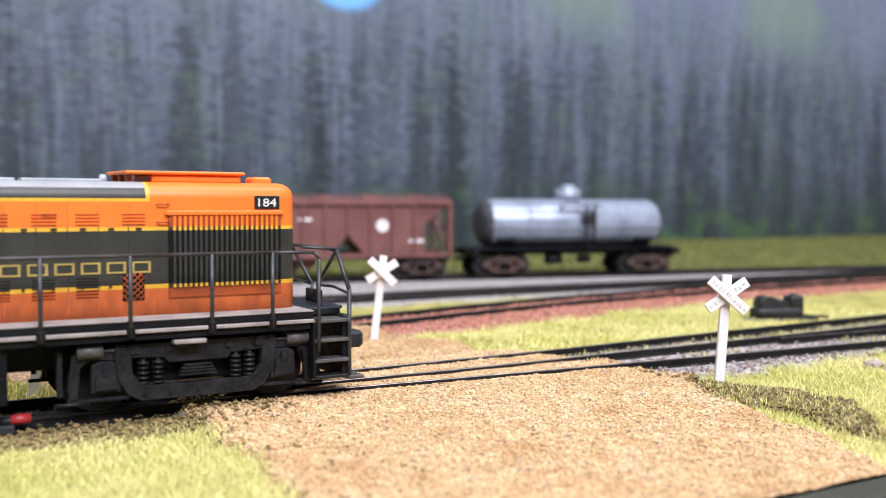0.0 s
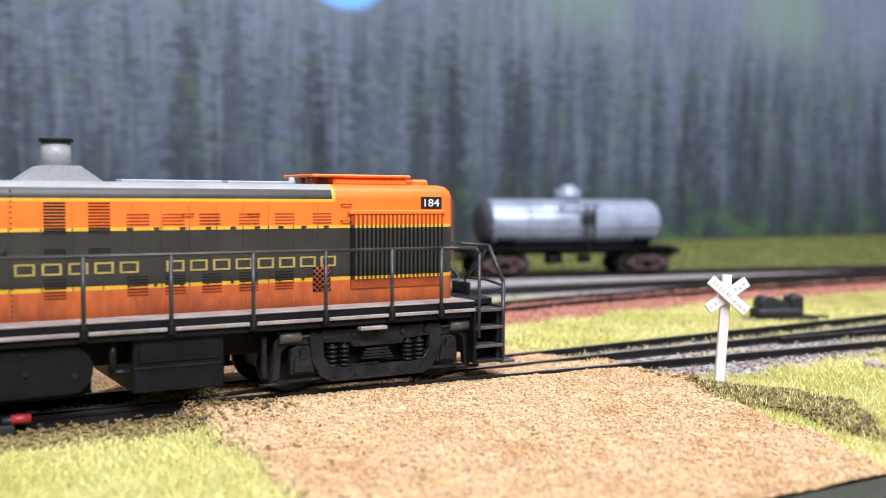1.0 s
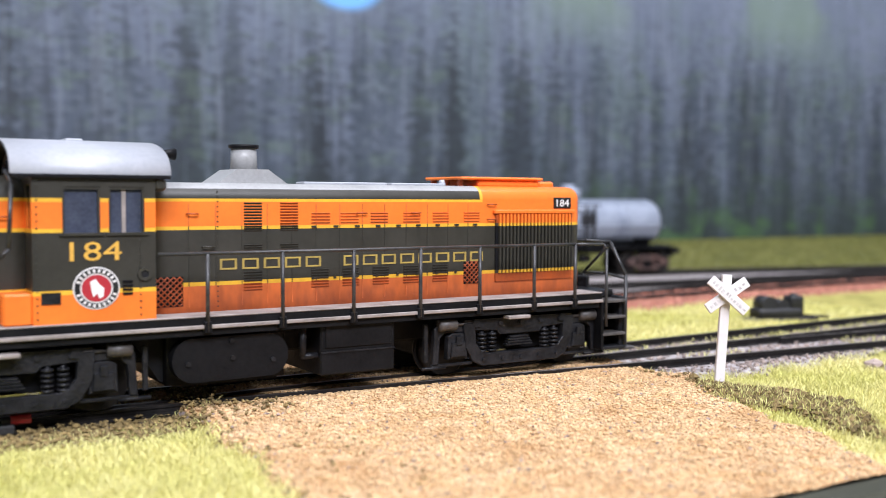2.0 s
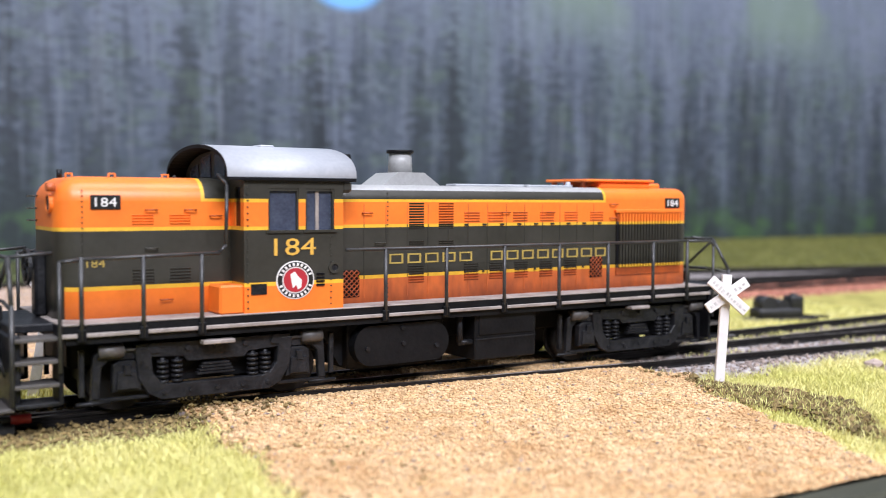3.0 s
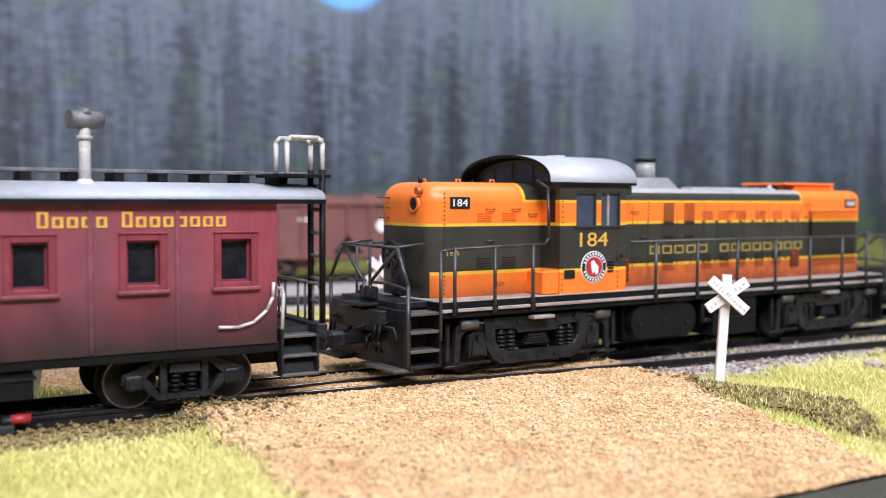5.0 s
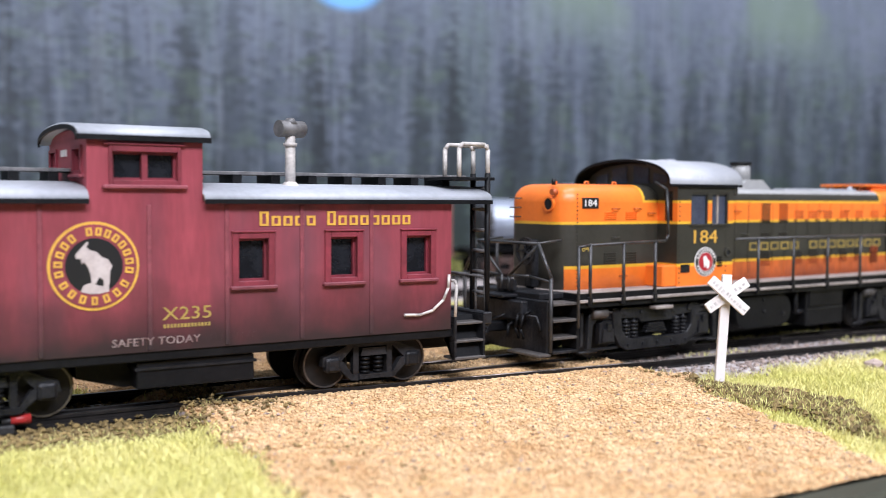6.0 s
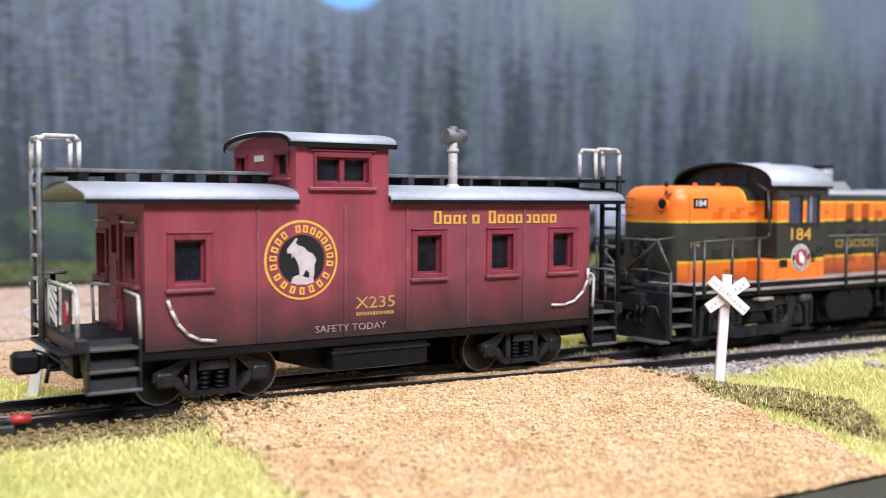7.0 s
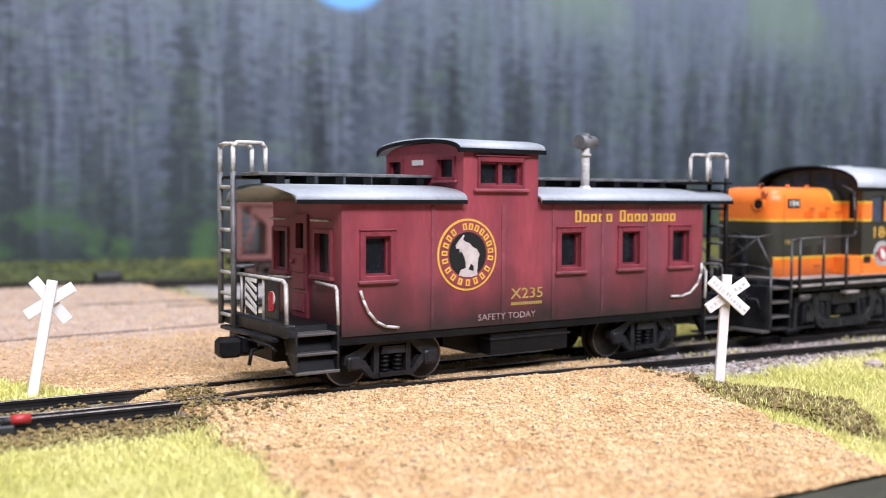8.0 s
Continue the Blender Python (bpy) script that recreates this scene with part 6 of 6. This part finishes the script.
def blades(name, label, mat, places, lo, hi, wide, lean=0.5):
    """Fine upright fibres, each bent once."""
    x, y, r = places
    k = len(x)
    h = r.uniform(lo, hi, k)
    a, b = r.uniform(0, 2 * np.pi, k), r.uniform(0, 2 * np.pi, k)
    tilt = r.uniform(0.05, lean, k) * h
    z = ground_z(x, y) - 0.2
    w = wide * r.uniform(0.7, 1.3, k) / 2
    dx, dy = np.cos(b) * tilt, np.sin(b) * tilt
    wx, wy = np.cos(a) * w, np.sin(a) * w
    p = [np.stack([x - wx, y - wy, z], -1), np.stack([x + wx, y + wy, z], -1), np.stack([x + dx * 0.35 + wx * 0.8, y + dy * 0.35 + wy * 0.8, z + h * 0.6], -1),
         np.stack([x + dx * 0.35 - wx * 0.8, y + dy * 0.35 - wy * 0.8, z + h * 0.6], -1), np.stack([x + dx, y + dy, z + h], -1)]
    v = np.stack(p, 1)
    n = np.arange(k)[:, None] * 5
    quads, tips = n + np.array([[0, 1, 2, 3]]), n + np.array([[3, 2, 4]])
    me = bpy.data.meshes.new(name)
    me.from_pydata((v.reshape(-1, 3) * MM).tolist(), [], quads.tolist() + tips.tolist())
    me.materials.append(mat)
    return tagged(new(name, me), label, "grass", "", "stuff")


def clear_of_rails(x, y):
    d = np.minimum(np.minimum(np.abs(y - near_rail(x)), np.abs(y - far_rail(x))), np.where(x > 48, np.abs(y - mid_rail(x)), 9.0))
    inner = np.where((y - near_rail(x) > 0) & (y - near_rail(x) < 2.6), 0.0, 1.0) * np.where((y - mid_rail(x) < 0) & (y - mid_rail(x) > -2.4) & (x > 48), 0.0, 1.0)
    return np.where(d < 1.0, 0.0, inner)


def grassy(x, y):
    g = 1 - np.maximum.reduce([road_share(x, y), cinder_share(x, y), grey_share(x, y), red_share(x, y)])
    return np.clip(g, 0, 1) ** 1.5 * (1 - 0.75 * scrub_share(x, y))


stones("road_gravel", "tan crushed stone of the near road", STONE, scatter(72000, 42, 172, FRONT, 26, lambda x, y: road_share(x, y) ** 1.3 * clear_of_rails(x, y), 1), 0.30, 0.74)
stones("road_gravel", "tan crushed stone beyond the track", STONE, scatter(48000, -60, 170, 18, 150, lambda x, y: road_share(x, y) ** 1.3 * (1 - dust_share(x, y)), 2), 0.36, 0.85, False)
stones("road_gravel", "tan crushed stone of the wide yard", STONE, scatter(14000, -40, 150, 150, 262, lambda x, y: road_share(x, y) ** 1.3 * (1 - dust_share(x, y)), 3), 0.6, 1.2, False)
stones("track_ballast", "grey ballast chips along the near track", CINDER, scatter(16000, -40, 300, -40, 45, lambda x, y: cinder_share(x, y) * clear_of_rails(x, y) * 0.9, 4), 0.5, 1.1)
stones("track_ballast", "red ballast chips along the second track", RED_STONE, scatter(16000, 90, 460, 70, 150, lambda x, y: red_share(x, y), 5), 0.7, 1.4, False)
stones("dark_grit", "dark grit strewn over the road and its edges", CINDER, scatter(6500, 40, 172, FRONT, 70, lambda x, y: (0.20 + 0.7 * (road_share(x, y) < 0.9)) * (road_share(x, y) > 0.25) * clear_of_rails(x, y), 6), 0.3, 0.75, False, 0.5)
blades("grass", "pale yellow-green static grass by the near road", GRASS, scatter(80000, -30, 60, FRONT, 12, lambda x, y: grassy(x, y), 11), 0.8, 1.9, 0.17, 1.1)
blades("grass", "pale yellow-green static grass beside the sign", GRASS, scatter(85000, 135, 260, FRONT, -8, lambda x, y: grassy(x, y), 12), 0.7, 1.8, 0.17, 1.1)
blades("grass", "pale green static grass between the tracks", GRASS, scatter(70000, 10, 330, 8, 122, lambda x, y: grassy(x, y), 13), 0.7, 1.7, 0.34, 0.9)
blades("grass", "green grass along the foot of the hill", OLIVE_GRASS, scatter(40000, -60, 900, 225, 438, lambda x, y: grassy(x, y), 14), 1.0, 2.6, 0.8, 0.8)
blades("scrub", "dark mossy scrub on the bank", MOSS, scatter(26000, 135, 190, FRONT, -20, lambda x, y: scrub_share(x, y) * 1.0, 15), 0.35, 1.1, 0.32, 1.6)
stones("scrub_clumps", "dark mossy clumps on the bank", MOSS, scatter(5200, 135, 190, FRONT, -20, lambda x, y: scrub_share(x, y), 25), 0.5, 1.5, False)
blades("scrub", "dark mossy scrub along the ballast", MOSS, scatter(14000, -40, 170, -24, -6, lambda x, y: 0.55 * (cinder_share(x, y) > 0.15) * (cinder_share(x, y) < 0.98) * (y < near_rail(x) - 2.5), 16), 0.6, 1.8, 0.3, 1.2)


# ---- small things beside the track ----
def switch_machine(x, y, turn):
    t = thing("switch_machine", "black track switch machine on a timber base", "switch machine")
    part("base_timber", box(-13, 13, -4.5, 1.5, -2.2, -0.2, 0.2), TIE, t)
    part("base_timber", box(-13, 15, 2.5, 5.5, -2.2, -0.4, 0.2), TIE, t)
    part("motor_case", hood_block(-9.5, 7.5, 3.6, -0.4, 3.2, 1.2), STAND_BLACK, t)
    part("coil_housing", rod((-5.0, -3.0, 4.4), (-5.0, 3.4, 4.4), 2.9, None, 16), STAND_BLACK, t)
    part("coil_housing", rod((0.6, -2.6, 3.8), (0.6, 3.0, 3.8), 2.3, None, 16), STAND_BLACK, t)
    part("lamp_box", hood_block(3.2, 8.4, 2.8, 0.5, 7.2, 0.9), STAND_BLACK, t)
    part("lamp_cap", rod((5.8, 0, 7.0), (5.8, 0, 8.0), 1.8, None, 14, 1.0), STAND_BLACK, t)
    part("throw_rod", rod((7, -3, 0.6), (15, -7, 0.4), 0.4), RAIL_SIDE, t)
    t.matrix_basis = Matrix.Translation(Vector((x, y, -2.0)) * MM) @ pose(0, 0, 0, 0, 0, turn)


switch_machine(275.5, 45.5, -16)


def ground_throw(x, y):
    t = thing("ground_throw", "small red-handled ground throw beside the near rail", "switch lever")
    part("lever_base", box(-3.2, 1.0, -1.5, 1.5, -1.2, 0.4, 0.3), STAND_BLACK, t)
    part("lever", rod((-1, 0, 1.0), (2, 0, 1.0), 0.7), STAND_BLACK, t)
    part("handle", rod((0.4, 0, 1.1), (3.6, 0, 1.1), 0.85, None, 12), RED_PLASTIC, t, "red handle")
    t.matrix_basis = Matrix.Translation(Vector((x, y, -0.6)) * MM)


ground_throw(22.5, -11.6)


def far_bumper(x, y):
    t = thing("yard_stub", "small dark stub standing in the grass by the yard", "track bumper")
    part("stub", hood_block(-6, 6, 4, -3, 4.6, 1.5), STAND_BLACK, t)
    t.matrix_basis = Matrix.Translation(Vector((x, y, 0)) * MM)


far_bumper(100.0, 272.0)


def rock_heap(x, y):
    t = thing("rock_heap", "low heap of grey broken rock in the grass", "rocks")
    rnd = random.Random(9)
    for i in range(16):
        a, d = rnd.uniform(0, 6.28), rnd.uniform(0, 8.5)
        bm = bmesh.new()
        bmesh.ops.create_icosphere(bm, subdivisions=1, radius=rnd.uniform(1.2, 2.6))
        for v in bm.verts:
            v.co = Vector((v.co.x * 1.3, v.co.y, v.co.z * 0.7)) * rnd.uniform(0.75, 1.2)
        bmesh.ops.translate(bm, verts=bm.verts, vec=(d * math.cos(a), d * math.sin(a), rnd.uniform(-0.4, 1.0) + (8.5 - d) * 0.25))
        part("rock", bm, CINDER, t)
    t.matrix_basis = Matrix.Translation(Vector((x, y, float(ground_z(x, y)))) * MM)


rock_heap(219.0, -41.0)

stones("track_debris", "brown crumbs and dust between the near rails", MOSS, scatter(9000, -30, 62, -12, 9, lambda x, y: 0.6 * (np.abs(y - near_rail(x)) > 1.3) * (np.abs(y - far_rail(x)) > 1.3) * (np.abs(y + 5.4) > 0.8) * (wobble(x, y, 13.0, 1.2) > -0.5), 37), 0.35, 0.9, False, 1.7)
blades("grass", "straw wisps caught between the near rails", GRASS, scatter(900, -20, 62, -14, 9, lambda x, y: 0.5 * (np.abs(y - near_rail(x)) > 1.2), 38), 0.8, 2.2, 0.14, 1.6)
blades("grass", "wisps of pale grass between the turnout rails", GRASS, scatter(9000, 150, 330, -30, 30, lambda x, y: 0.5 * (wobble(x, y, 18.0, 3.3) > -0.1) * clear_of_rails(x, y) * (y > near_rail(x)) * (y < far_rail(x)), 17), 0.6, 1.8, 0.26, 0.9)
stones("scrub_clumps", "brown mossy debris along the near track", MOSS, scatter(15000, -25, 70, -25, -10, lambda x, y: 0.75 * (y < near_rail(x) - 2.2) * np.clip(1.2 - np.abs(y + 14) / 8, 0, 1) * (1 - 0.9 * road_share(x, y)), 27), 0.45, 1.1, False, 1.1)
stones("road_edge_debris", "dark brown crumbs along the road edge", MOSS, scatter(2600, 40, 72, FRONT, -8, lambda x, y: np.clip(1 - np.abs(road_share(x, y) - 0.55) / 0.5, 0, 1) * 0.8, 28), 0.4, 1.0, False, 0.5)


def bar_between(a, c, wide, z0, z1):
    """A straight bar along the ground from a to c."""
    u = Vector((c[0] - a[0], c[1] - a[1])).normalized() * (wide / 2)
    bm = bmesh.new()
    low, top = ([bm.verts.new((x + sx * -u.y, y + sx * u.x, z)) for (x, y), sx in ((a, -1), (c, -1), (c, 1), (a, 1))] for z in (z0, z1))
    bm.faces.new(low[::-1])
    bm.faces.new(top)
    for i in range(4):
        bm.faces.new((low[i], low[(i + 1) % 4], top[(i + 1) % 4], top[i]))
    bmesh.ops.recalc_face_normals(bm, faces=bm.faces)
    return bm


# dark stones laid as the siding's shadowed edge, shade put into their colour
stones("track_ballast", "dark stones standing in for the shadowed edge of the rear siding", TIE, scatter(9000, -80, 190, 225, 330, lambda x, y: (np.abs(y - back_track(x)) < 15 + 3 * wobble(x, y, 9.0, 4.4)) * 1.0 * (x < 150), 41), 0.9, 1.8, False)
BUSH = material("dark_olive_bush", (0.035, 0.045, 0.014), 0.85, second=(0.085, 0.095, 0.03), amount=0.9, scale=120, island=0.5)
stones("low_bushes", "low dark olive bushes along the foot of the hill", BUSH, scatter(5200, -60, 210, 285, 436, lambda x, y: np.clip((190 - x) / 60, 0, 1) * (wobble(x, y, 26.0, 7.7) > -0.35) * (y > back_track(x) + 22), 43), 2.0, 5.0, True)
stones("yard_grit", "pale pinkish grit trodden flat over the yard", PALE_STONE, scatter(9000, -40, 130, 85, 262, lambda x, y: 0.8 * dust_share(x, y), 31), 0.4, 0.9, False)
part("sunken_rail", bar_between((-60.0, 81.6), (96.0, 101.9), 0.8, -1.2, 0.12), OLD_RAIL, label="rusty rail sunk in the trodden yard", kind="structure")


TRIM[0] = 0.933
loco = diesel_locomotive()
cab_car = caboose()
TRIM[0] = 0.90
LONG[0] = 0.90
hopper_car()
LONG[0] = 1.0
tank_car()
TRIM[0] = 1.0


# ---- what moves ----
TRAIN = [(0.0, -73.0), (0.5, -54.8), (1.0, -36.2), (1.5, -18.5), (2.8, 28.6), (3.0, 35.7), (3.5, 54.2), (4.0, 72.9), (4.5, 91.7), (5.8, 139.6), (6.0, 147.4), (6.5, 166.0), (7.0, 185.3), (7.5, 203.8), (8.0, 223.1)]


SLACK = (93.85, 92.35)  # the coupler runs in while the train slows on the bend


def on_track(s, half):
    """The pose of a car whose trucks stand at s - half and s + half along the way of the train."""
    ya, yb = float(track_far(s - half)), float(track_far(s + half))
    return Matrix.Translation(Vector((s, (ya + yb) / 2, 0)) * MM) @ pose(0, 0, 0, 0, 0, math.degrees(math.atan2(yb - ya, 2 * half)))


def motions():
    walk(loco, [(t, on_track(x + 74.28, 52.4)) for t, x in TRAIN])
    walk(cab_car, [(t, on_track(x - float(np.interp(t, [4.5, 6.0], SLACK)), 36.4)) for t, x in TRAIN])


motions()
